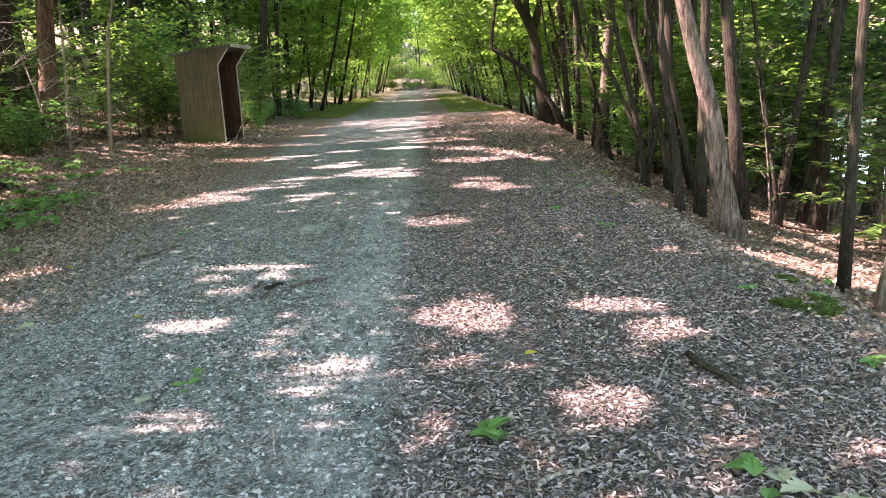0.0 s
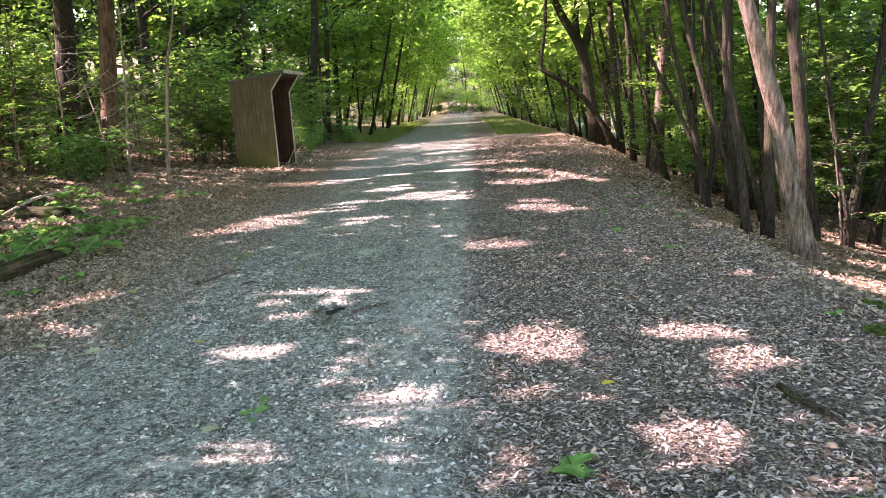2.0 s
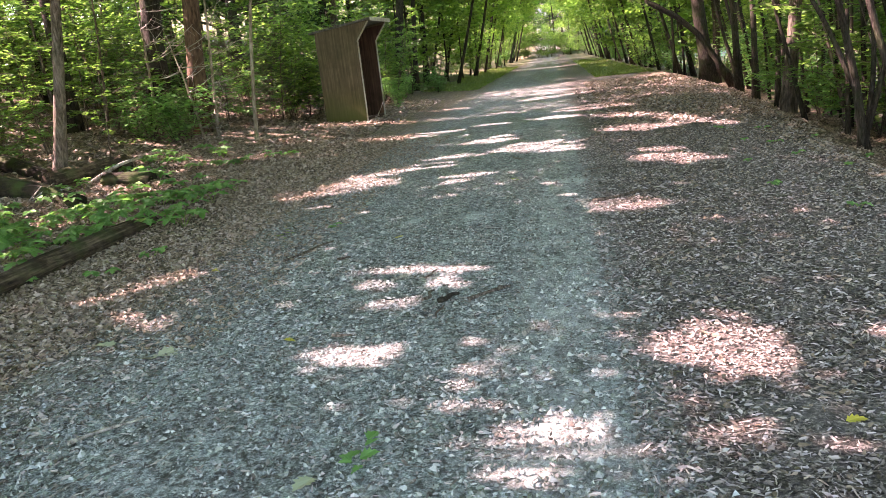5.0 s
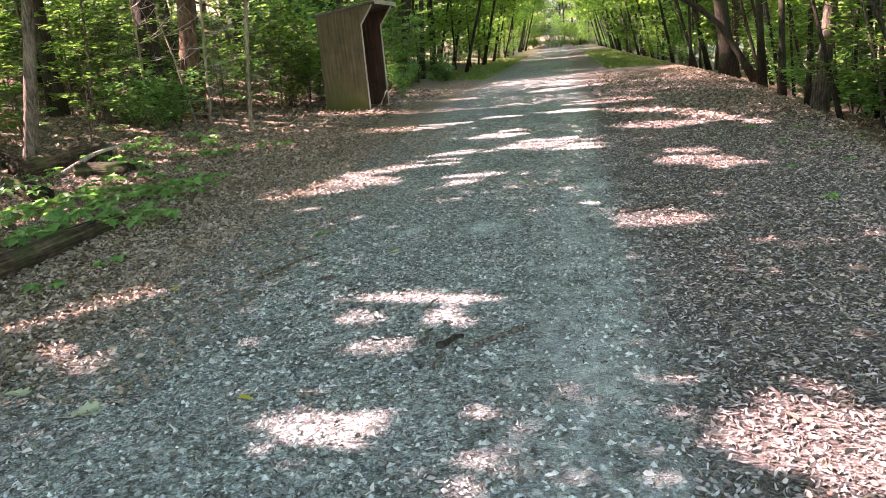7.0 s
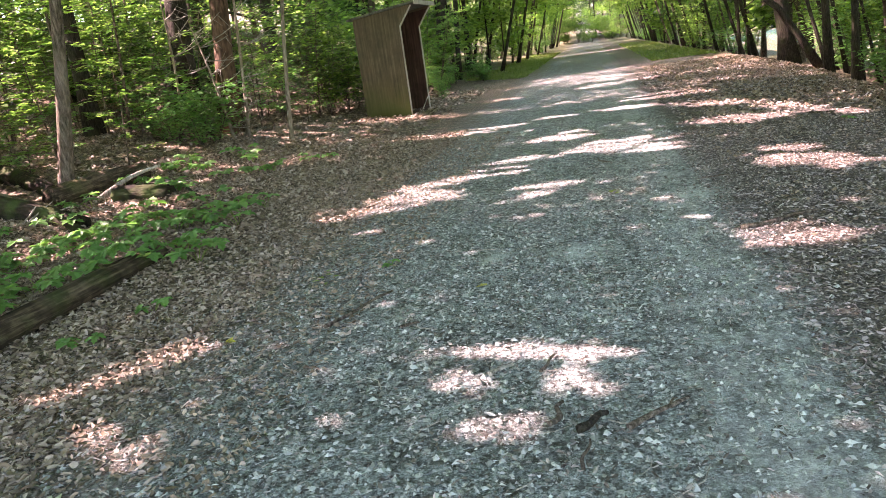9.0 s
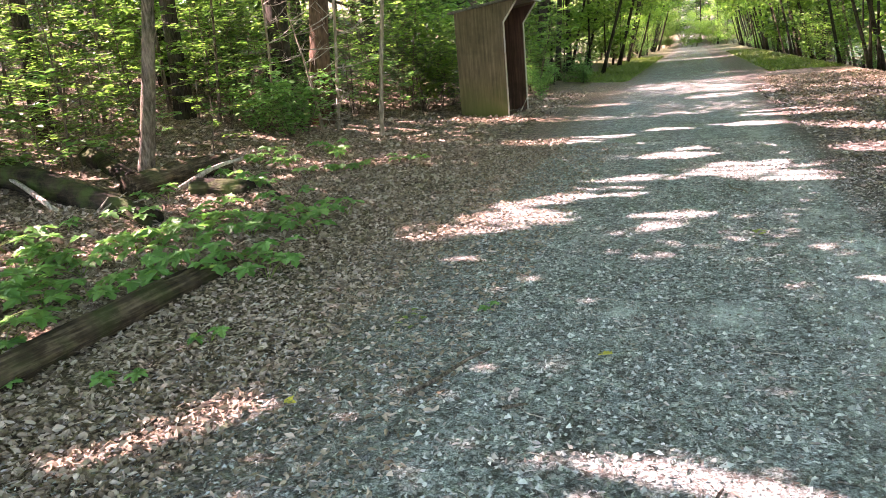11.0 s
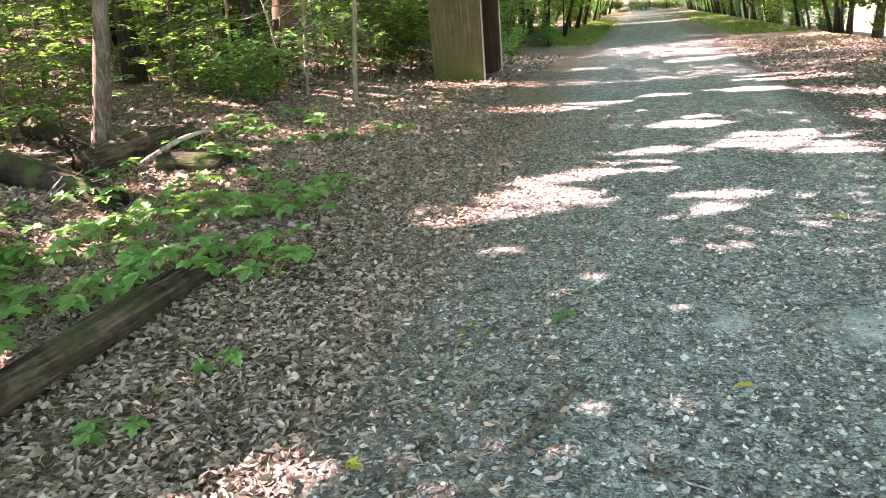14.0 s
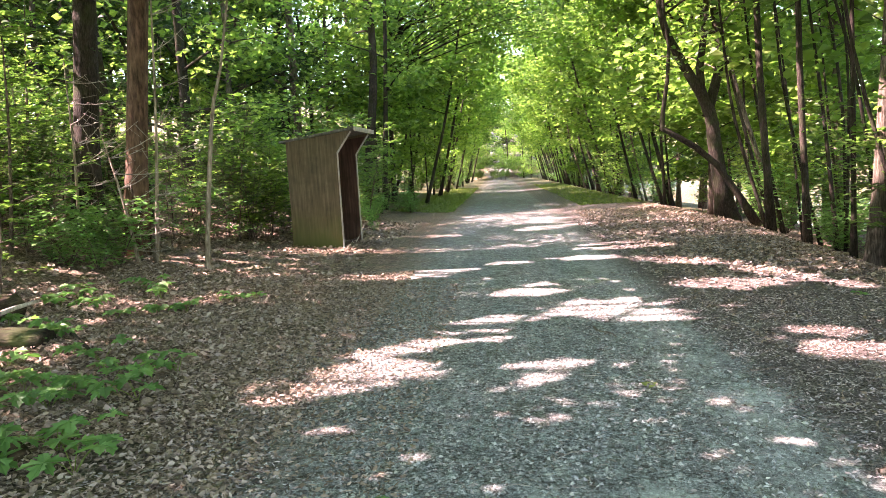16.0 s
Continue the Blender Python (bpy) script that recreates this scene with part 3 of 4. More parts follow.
def make_bough_tree(at, height, radius, reach, seed, label, bark=BARK_DARK, n=9000, clump=0.0):
    """A tree with long level boughs, added over the trail to shade it except at the gaps. reach: (x0, x1, y0, y1, z0,
    z1), the room that they fill. clump: size of the leaf clumps at the boughs' ends; 0 spreads the leaves evenly.
    """
    r = np.random.default_rng(seed)
    x, y = at
    z = rise(x, y) - 0.06
    ob = base("tree", (x, y, z), label, "tree", "forest trees")
    line = bend([(0, 0, 0), (0.1, 0, height * 0.5), (0.35, 0, height)], 12)
    pieces = [tube(line, [radius * (1.3 if k == 0 else 1 - 0.07 * k) for k in range(12)], 10, 0.05, seed)]
    x0, x1, y0, y1, z0, z1 = reach
    tips = []
    for i in range(26):
        q = Vector((r.uniform(x0, x1) - x, r.uniform(y0, y1) - y, r.uniform(z0, z1) - z))
        p = Vector((0.1, 0, (z0 - z) * r.uniform(0.75, 1.1)))
        pieces.append(tube(bend([p, p.lerp(q, 0.5) + Vector((0, 0, 0.5)), q], 6), [radius * s for s in (0.3, 0.24, 0.19, 0.14, 0.09, 0.04)], 5, 0.05, i))
        tips += [tuple(p.lerp(q, u) + Vector((x, y, z))) for u in (0.6, 0.8, 1.0)]
    part("trunk", mesh("trunk", *join(pieces), bark, True), ob)
    c = np.stack([r.uniform(x0, x1, n), r.uniform(y0, y1, n), r.uniform(z0, z1, n)], 1)
    c[:, 2] += 0.35 * np.sin(c[:, 0] * 1.7 + seed) * np.sin(c[:, 1] * 1.3)
    if clump:
        c = crown_points(r, tips, clump, n)
    c = c[~in_sun(c)] - np.array([x, y, z])
    v, f = blades(c, 0.2, 0.14, 0.5, r, 0.2)
    part("crown", mesh("crown", v, f, LEAF), ob)
    return ob


# Unseen boughs overhead, added to shade the trail between the sun patches.
make_bough_tree((-9.7, -1.5), 10, 0.15, (-11.0, -2.6, -2.5, 1.6, 5.4, 7.0), 201, "dark tree with unseen level boughs added to shade the trail")
make_bough_tree((-9.9, 3.0), 10, 0.17, (-11.0, -2.4, 1.4, 4.6, 5.4, 7.0), 202, "dark tree with unseen level boughs added to shade the trail", n=10500)
make_bough_tree((-9.6, 6.6), 10, 0.15, (-11.0, -2.4, 4.4, 7.8, 5.4, 7.0), 203, "dark tree with unseen level boughs added to shade the trail", n=12000)
make_bough_tree((-9.7, 11.4), 11, 0.12, (-11.0, -2.4, 7.6, 12.2, 5.6, 7.2), 204, "dark tree with unseen level boughs added to shade the trail", n=16000)
make_bough_tree((-10.1, 15.0), 11, 0.15, (-11.0, -2.8, 12.0, 17.4, 6.2, 7.8), 205, "dark tree with unseen level boughs added to shade the trail", n=15000)
# The first three have unseen boughs, added to shade the right bank.
for i, (at, room, n) in enumerate([((5.0, 4.4), (-2.4, 5.0, 0.5, 6.4, 6.0, 7.6), 9000), ((5.4, 9.6), (-2.4, 5.4, 6.2, 12.0, 6.0, 7.6), 10000), ((5.2, 15.4), (-2.6, 5.4, 12.0, 20.5, 6.4, 8.2), 12000), ((5.3, 29), (-2.4, 5.0, 25, 33, 6.6, 9.0), 4500),
                                   ((-6.4, 37), (-6.0, 3.0, 33, 43, 7.5, 10.5), 5500), ((5.6, 50), (-4.5, 5.5, 43, 57, 9.0, 13.0), 6000)]):
    make_bough_tree(at, 11, 0.07 if i < 3 else 0.13, room, 211 + i, "dark tree with added leafy boughs, shading or arching over the trail", n=n, clump=0 if i < 3 else 1.5)
# trees that can be told apart
make_tree((-9.2, 16.9), 20, 0.23, (0.06, 0), (0.45, 3.4), 4500, (0.25, 0.16), BARK_DARK, LEAF_DEEP, 1, "massive dark-barked conifer on the leafy bank", sieve=True)
make_tree((-8.05, 16.4), 19, 0.19, (0.11, 0), (0.4, 3.0), 4500, (0.25, 0.16), BARK_RED, LEAF_DEEP, 2, "reddish-brown pine trunk rising from the undergrowth", sieve=True)
make_tree((-6.3, 15.2), 9, 0.048, (0.16, 0.02), (0.5, 1.6), 900, (0.14, 0.09), BARK_PALE, LEAF, 4, "thin leaning sapling with a pale stem", via=((0.06, 0, 0.7), (0.3, 0, 2.5), (0.6, 0, 3.7)), sieve=True)
make_tree((-7.2, 10.3), 12, 0.1, (0.1, 0), (0.5, 2.2), 1500, (0.2, 0.13), BARK, LEAF, 11, "pale grey leaning trunk beside rotten logs", via=((0.16, 0, 0.6), (0.5, 0, 2.1), (0.85, 0, 4.5)), sieve=True, segs=14)
make_tree((-10.4, 20.5), 17, 0.17, (0, 0), (0.4, 3.2), 3500, (0.25, 0.16), BARK_DARK, LEAF_DEEP, 5, "dark straight tree trunk behind the pine", sieve=True)
make_tree((-6.65, 31), 17, 0.17, (0.07, 0), (0.35, 3.4), 3500, (0.25, 0.16), BARK_DARK, LEAF_SUNLIT, 6, "dark straight tree trunk behind the shelter", sieve=True)
make_tree((-6.08, 32), 14, 0.11, (0.07, 0), (0.3, 3.0), 3000, (0.22, 0.14), BARK_DARK, LEAF_SUNLIT, 7, "slim dark tree beside the trail past the shelter", sieve=True)
make_tree((3.14, 6.95, -0.42), 15, 0.118, (-0.17, 0.02), (0.5, 3.2), 3500, (0.22, 0.15), BARK, LEAF, 8, "leaning ridged brown trunk with sunlit upper bark", via=((-0.2, 0, 0.9), (-0.32, 0, 1.5), (-0.56, 0, 2.3), (-1.3, 0.1, 5.5)), sieve=True, segs=20)
make_tree((3.95, 8.7), 15, 0.078, (-0.08, 0.0), (0.5, 3.0), 3000, (0.22, 0.15), BARK_DARK, LEAF, 9, "dark trunk standing behind the leaning tree", sieve=True)
make_tree((3.12, 5.02), 13, 0.036, (0.02, 0), (0.55, 2.4), 1800, (0.2, 0.13), BARK_DARK, LEAF, 10, "slim dark trunk on the slope of the bank", sieve=True)
make_tree((3.1, 4.54), 13, 0.042, (0.005, 0), (0.55, 2.4), 1800, (0.2, 0.13), BARK_PALE, LEAF, 13, "slim grey trunk with sunlit bark on the bank", sieve=True)
make_tree((3.85, 22.6, -0.15), 9.5, 0.2, (-0.2, 0.0), (0.5, 2.6), 2600, (0.2, 0.13), BARK_DARK, LEAF, 14, "forked dark trunk leaning over the trail edge", via=((-0.25, 0, 1.85), (-0.39, 0, 2.8), (-1.13, 0, 4.2), (-1.5, 0, 5.4)), sieve=True,
          stems=(((-0.39, 0, 2.7), (-0.07, 0, 4.0), (-0.22, 0, 5.3), (0.1, 0.1, 8.5)), ((-0.36, 0, 2.6), (-0.57, 0, 3.6), (-0.38, 0, 5.3), (-0.5, -0.2, 9.0))))
make_tree((4.26, 21.6, -0.2), 7.5, 0.085, (-0.27, 0.0), (0.7, 1.6), 900, (0.18, 0.12), BARK_DARK, LEAF, 19, "dark bent limb arching out from the bank", via=((-0.95, 0, 1.53), (-1.95, 0, 2.28), (-2.12, 0, 2.5), (-1.92, 0, 4.0), (-2.04, 0, 5.3)), sieve=True, limbs=4)
make_tree((4.1, 20.3), 15, 0.085, (-0.01, 0.0), (0.5, 2.8), 2500, (0.22, 0.15), BARK_DARK, LEAF, 15, "straight grey trunk at the trail edge", sieve=True)
make_tree((3.91, 17.94), 14, 0.065, (0.0, 0.0), (0.5, 2.8), 2500, (0.22, 0.15), BARK_DARK, LEAF, 16, "straight grey trunk at the trail edge", sieve=True)
make_tree((3.76, 15.25), 14, 0.115, (0.02, 0.0), (0.5, 2.8), 2500, (0.22, 0.15), BARK, LEAF, 17, "dark trunk with a lit edge on the bank", sieve=True)
make_tree((3.75, 10.8), 12, 0.065, (-0.02, 0.0), (0.5, 2.4), 2000, (0.22, 0.15), BARK_DARK, LEAF, 18, "dark trunk on the bank below the trail", sieve=True)

make_tree((3.39, 10.76), 11, 0.06, (-0.16, 0), (0.5, 2.4), 1800, (0.2, 0.13), BARK_DARK, LEAF, 20, "many-stemmed dark tree forking low on the bank", via=((-0.14, 0, 0.9), (-0.36, 0, 1.9), (-0.62, 0, 3.2)), sieve=True,
          stems=(((0, 0, 0.15), (0.1, 0.1, 1.2), (-0.02, 0.1, 2.6), (-0.3, 0.2, 7)), ((-0.1, 0, 0.7), (-0.42, 0.05, 1.5), (-0.95, 0.1, 2.7), (-1.6, 0.2, 5.5)), ((0.02, 0, 0.3), (0.22, 0, 1.3), (0.3, 0, 2.6), (0.5, 0, 7))))
make_tree((3.02, 8.21), 12, 0.052, (-0.1, 0), (0.5, 2.2), 1600, (0.2, 0.13), BARK_DARK, LEAF, 22, "bare dark trunk leaning over the bank edge", via=((-0.08, 0, 0.8), (-0.26, 0, 1.9), (-0.34, 0, 3.4)), sieve=True, segs=12)
make_tree((3.3, 8.35), 12, 0.06, (-0.02, 0), (0.5, 2.2), 1600, (0.2, 0.13), BARK_DARK, LEAF, 23, "dark trunk close behind another on the bank", sieve=True, segs=12)
make_tree((4.7, 9.4), 11, 0.06, (0.08, 0), (0.5, 2.2), 1300, (0.2, 0.13), BARK_DARK, LEAF_DEEP, 24, "dark slanting trunk above the creek", sieve=True)
make_tree((5.3, 9.9), 11, 0.055, (0.12, 0), (0.5, 2.2), 1300, (0.2, 0.13), BARK_DARK, LEAF_DEEP, 25, "dark slanting trunk above the creek", sieve=True)
rng = np.random.default_rng(64)
for i in range(26):
    y = 9.2 + 0.52 * i
    x = 3.35 + 0.06 * min(y - 9, 12) + rng.uniform(0, 1.4)
    make_tree((x, y), rng.uniform(7, 10), rng.uniform(0.028, 0.05), (rng.uniform(-0.25, 0.04), rng.normal(0, 0.05)), (0.5, 1.7), 700, (0.16, 0.1), BARK_DARK, LEAF, 240 + i, "thin dark leaning stem on the bank edge", sieve=True, limbs=7, segs=6)


def make_dead_sapling(at, height, lean, seed, label):
    r = np.random.default_rng(seed)
    ob = base("dead_sapling", at, label, "dead tree")
    line = bend([(0, 0, 0), Vector((lean[0] * 0.5, lean[1] * 0.5, 0.5)) * height + Vector((0.04, 0, 0)), Vector((lean[0], lean[1], 1)) * height], 10)
    part("trunk", mesh("trunk", *tube(line, [0.035 - 0.003 * k for k in range(10)], 7, 0.05, seed), BARK_PALE, True), ob)
    for i in range(16):
        p = line[1 + i % 8]
        a, ln = r.uniform(-1.2, 1.4), r.uniform(0.35, 1.0)
        q = p + Vector((math.cos(a) * ln, math.sin(a) * ln * 0.6, r.uniform(0.0, 0.55) * ln))
        pieces = [tube(bend([p, (p + q) / 2 + Vector((0, 0, -0.04)), q], 5), [0.012, 0.01, 0.008, 0.006, 0.003], 5)]
        for k in range(4):
            m = p.lerp(q, 0.35 + 0.18 * k)
            pieces.append(tube([m, m + Vector(r.normal(0, 0.12, 3)) + Vector((0.08, 0, -0.06))], [0.005, 0.002], 4))
        part("bare_branch", mesh("bare_branch", *join(pieces), WOOD_DEAD, True), ob, "pale bare branch")
    return ob


make_dead_sapling((-7.2, 15.4, rise(-7.2, 15.4) - 0.03), 5.0, (0.07, 0), 31, "dead sapling with pale bare branches")
make_dead_sapling((-7.45, 15.3, rise(-7.45, 15.3) - 0.03), 2.2, (-0.2, 0), 32, "leaning dead pale stem in the undergrowth")
make_dead_sapling((-9.0, 16.3, rise(-9.0, 16.3) - 0.03), 3.2, (0.02, 0), 33, "dead sapling with pale bare branches")

# the woods: a few kinds, repeated
kinds = []
for i in range(9):
    ln = (-0.24, 0.0) if i < 3 else (rng.normal(0, 0.03), rng.normal(0, 0.03))
    kinds.append(make_tree((0, -60 - 6 * i, 0), (12, 10, 14, 17, 14, 16, 12, 15, 9)[i], (0.08, 0.06, 0.09, 0.17, 0.1, 0.13, 0.06, 0.11, 0.045)[i], ln, (0.3 if i < 3 else 0.06, (3.4, 3.0, 3.8, 3.2, 2.8, 3.0, 2.4, 2.8, 1.9)[i]),
                           (3300, 2900, 3600, 3300, 3000, 3700, 2200, 3000, 1700)[i], (0.27, 0.18), (BARK_DARK, BARK)[i % 2], LEAF_DEEP if i == 5 else LEAF_SUNLIT, 40 + i, limbs=12, segs=7))
used = list(spots)


def wood(n, x0, x1, y0, y1, gap, pick, seed, tilt=0.0):
    r = np.random.default_rng(seed)
    made = 0
    for _ in range(n * 12):
        if made >= n:
            break
        x, y = r.uniform(x0, x1), r.uniform(y0, y1)
        if any((x - a) ** 2 + (y - b) ** 2 < gap * gap for a, b in used):
            continue
        used.append((x, y))
        s = r.uniform(0.8, 1.2)
        ob = kinds[pick[r.integers(len(pick))]]
        copy_thing(ob, pose(x, y, rise(x, y) - 0.05, 0, 0, tilt + r.uniform(-40, 40)) @ Matrix.Scale(s, 4))
        made += 1


wood(42, 4.0, 6.8, 23, 104, 1.1, (0, 1, 2, 6, 8), 51)
wood(36, -7.8, -5.0, 33, 108, 1.2, (0, 1, 2, 6, 8), 52, 180)
wood(24, 25, 34, -2, 80, 1.8, (3, 4, 5, 7), 58)
wood(24, 5.5, 9.5, 5, 80, 1.6, (3, 5, 5, 5, 8), 53)
wood(10, 3.9, 4.8, 44, 102, 1.4, (2, 0), 91)
wood(10, -5.8, -4.9, 44, 102, 1.4, (2, 0), 92, 180)
wood(10, 6.5, 11, 22, 46, 1.6, (5, 7), 95)
wood(26, -34, -13, 27, 50, 1.5, (5, 5, 3, 7), 96)
wood(20, -28, -9.5, 33, 50, 1.8, (3, 5, 5, 4), 59)
wood(16, -26, -8.5, 36, 110, 2.4, (3, 4, 5, 6, 7), 54)
wood(28, -10, 10, 107, 128, 1.5, (4, 7, 8, 6, 5), 55)
wood(8, -10, 8, 130, 150, 2.0, (3, 4, 7), 93)
wood(4, 7, 22, -10, 4, 3.0, (3, 4, 7), 56)


# ---- understorey ----
def make_shrub(height, wide, n, leaf, material, seed, flat, name="shrub", label="leafy green undergrowth shrub on the woodland floor"):
    r = np.random.default_rng(seed)
    ob = base(name, (0, -50 - seed, 0), label, "shrub", "undergrowth shrubs")
    pieces, tips = [], []
    for i in range(6):
        a, reach = r.uniform(0, 6.28), wide * r.uniform(0.3, 1.0)
        z = height * r.uniform(0.45, 1.0)
        q = Vector((math.cos(a) * reach, math.sin(a) * reach, z))
        pieces.append(tube(bend([(0, 0, 0), q * 0.5 + Vector((0, 0, 0.15 * z)), q], 5), [0.009, 0.007, 0.006, 0.004, 0.002], 4))
        for u in (0.15, 0.4, 0.65, 0.85, 1.0):
            tips.append(tuple(q * u + Vector((0, 0, 0.1 * z))))
    part("stem", mesh("stem", *join(pieces), BARK, True), ob)
    c = crown_points(r, tips, wide * 0.34, n) * np.array([1, 1, 1])
    c[:, 2] = np.abs(c[:, 2]) + 0.04
    v, f = blades(c, *leaf, flat, r, 0.2)
    part("foliage", mesh("foliage", v, f, material), ob)
    return ob


shrubs = [make_shrub(1.5, 1.0, 800, (0.12, 0.07), LEAF_LOW, 1, 0.85), make_shrub(2.4, 1.3, 1100, (0.13, 0.08), LEAF, 2, 0.8), make_shrub(0.8, 0.8, 460, (0.1, 0.065), LEAF_LOW, 3, 0.85),
          make_shrub(3.4, 1.5, 1500, (0.14, 0.08), LEAF, 4, 0.8), make_shrub(2.8, 1.4, 1700, (0.12, 0.05), LEAF_DEEP, 5, 0.8)]


def make_sapling(height, n, leaf, material, seed, label="young tree with level sprays of green leaves"):
    """A thin stem with level sprays of leaves, one above the other."""
    r = np.random.default_rng(seed)
    ob = base("sapling", (0, -50 - seed, 0), label, "sapling", "saplings on the bank")
    lean = Vector((r.normal(0, 0.08), r.normal(0, 0.08), 1))
    rows = []
    part("stem", mesh("stem", *tube(bend([(0, 0, 0), lean * height * 0.5 + Vector((0.04, 0.02, 0)), lean * height], 8), [0.016 * height / 2 * (1 - 0.12 * k) for k in range(8)], 6, 0.04, seed), BARK, True), ob)
    sprays = int(5 + height * 3)
    for i in range(sprays):
        u = 0.16 + 0.84 * (i + r.random() * 0.7) / sprays
        p = lean * height * u
        a, reach = i * 2.4 + r.normal(0, 0.3), (0.35 + 0.28 * height * (1.1 - u)) * r.uniform(0.7, 1.2)
        q = p + Vector((math.cos(a) * reach, math.sin(a) * reach, reach * r.uniform(-0.05, 0.3)))
        part("branch", mesh("branch", *tube(bend([p, p.lerp(q, 0.5) + Vector((0, 0, 0.05)), q], 4), [0.007, 0.005, 0.004, 0.002], 4), BARK, True), ob)
        m = int(n / sprays)
        s = r.uniform(0.2, 1.05, m)[:, None]
        side = np.array([-math.sin(a), math.cos(a), 0])
        rows.append(np.array(p)[None] + (np.array(q - p)[None]) * s + side[None] * (r.normal(0, 0.17, m) * reach * (1.15 - s[:, 0]))[:, None] + np.stack([np.zeros(m), np.zeros(m), r.normal(0, 0.025, m)], 1))
    v, f = blades(np.concatenate(rows), *leaf, 0.88, r, 0.15)
    part("foliage", mesh("foliage", v, f, material), ob)
    return ob


saplings = [make_sapling(1.1, 170, (0.11, 0.065), LEAF_LOW, 11), make_sapling(2.0, 360, (0.11, 0.065), LEAF, 12), make_sapling(3.2, 700, (0.12, 0.07), LEAF, 13), make_sapling(4.4, 1100, (0.13, 0.075), LEAF, 14), make_sapling(2.6, 800, (0.09, 0.035), LEAF_DEEP, 15)]


def thicket(n, x0, x1, y0, y1, pick, seed, small=0.7, kinds_of=shrubs):
    r = np.random.default_rng(seed)
    for _ in range(n):
        x, y = r.uniform(x0, x1), r.uniform(y0, y1)
        copy_thing(kinds_of[pick[r.integers(len(pick))]], pose(x, y, rise(x, y) - 0.03, 0, 0, r.uniform(0, 360)) @ Matrix.Scale(r.uniform(small, 1.25), 4))


thicket(18, -14, -9.3, 16.5, 24, (1, 2, 4), 61)
thicket(18, -9.4, -6.8, 16.4, 20, (0, 0, 1), 70, 0.6, saplings)
thicket(26, -22, -13, 8, 30, (1, 3, 4), 63)
thicket(10, -9, -6.4, 23, 34, (0, 1, 4), 64)
thicket(44, -10, -4.8, 30, 108, (0, 1, 2, 3), 65)
thicket(38, 4.2, 8, 24, 108, (0, 1, 2, 3), 66)
thicket(24, -6, 6, 105, 114, (1, 3), 69, 1.0)
thicket(18, 5.4, 8, 11, 24, (4, 4, 3), 67)
thicket(16, 4.2, 6.0, 11, 24, (0, 2, 1), 68)
thicket(3, 5.2, 6.5, 6, 9, (4, 1), 72, 0.5)
thicket(14, -8.8, -6.7, 19.0, 24, (4, 2, 4), 73, 0.7, saplings)
thicket(5, -8.8, -7.4, 13.5, 15, (2,), 74, 0.3)
thicket(7, -7.4, -5.9, 19.2, 22.0, (4, 1), 75, 0.5)
thicket(34, -13.5, -8.6, 7.0, 15.5, (1, 2, 3, 4), 81, 0.7, saplings)
thicket(22, -9.6, -7.7, 8.6, 13.0, (0, 0, 1), 82, 0.5, saplings)
thicket(16, -9.2, -6.9, 14.8, 16.6, (0,), 87, 0.4, saplings)
thicket(16, -13, -9.4, 15.5, 21, (1, 2, 3), 83, 0.7, saplings)
thicket(17, 4.2, 6.8, 5.5, 14, (4, 2, 1), 84, 0.7, saplings)
thicket(12, 3.9, 6.4, 8, 17, (2, 3), 88, 0.6, saplings)
thicket(16, -6.2, -4.7, 22.5, 33, (2,), 86, 0.3)
thicket(14, -7.4, -5.6, 24, 34, (1, 2), 85, 0.7, saplings)
shrubs = shrubs + saplings
for ob in kinds + shrubs:
    for o in (*ob.children_recursive, ob):
        bpy.data.objects.remove(o)


# ---- shelter ----
def box(a, b):
    (x0, y0, z0), (x1, y1, z1) = a, b
    return [(x0, y0, z0), (x1, y0, z0), (x1, y1, z0), (x0, y1, z0), (x0, y0, z1), (x1, y0, z1), (x1, y1, z1), (x0, y1, z1)], \
           [(0, 3, 2, 1), (4, 5, 6, 7), (0, 1, 5, 4), (1, 2, 6, 5), (2, 3, 7, 6), (3, 0, 4, 7)]


def prism(outline, axis, a, b):
    """An outline of (u, v) in the plane across axis, drawn out from a to b."""
    at = (lambda u, v, w: (u, w, v)) if axis == "y" else (lambda u, v, w: (w, u, v))
    n = len(outline)
    verts = [at(u, v, a) for u, v in outline] + [at(u, v, b) for u, v in outline]
    faces = [tuple(range(n)), tuple(range(2 * n - 1, n - 1, -1))] + [(i, i + n, (i + 1) % n + n, (i + 1) % n) for i in range(n)]
    return verts, faces


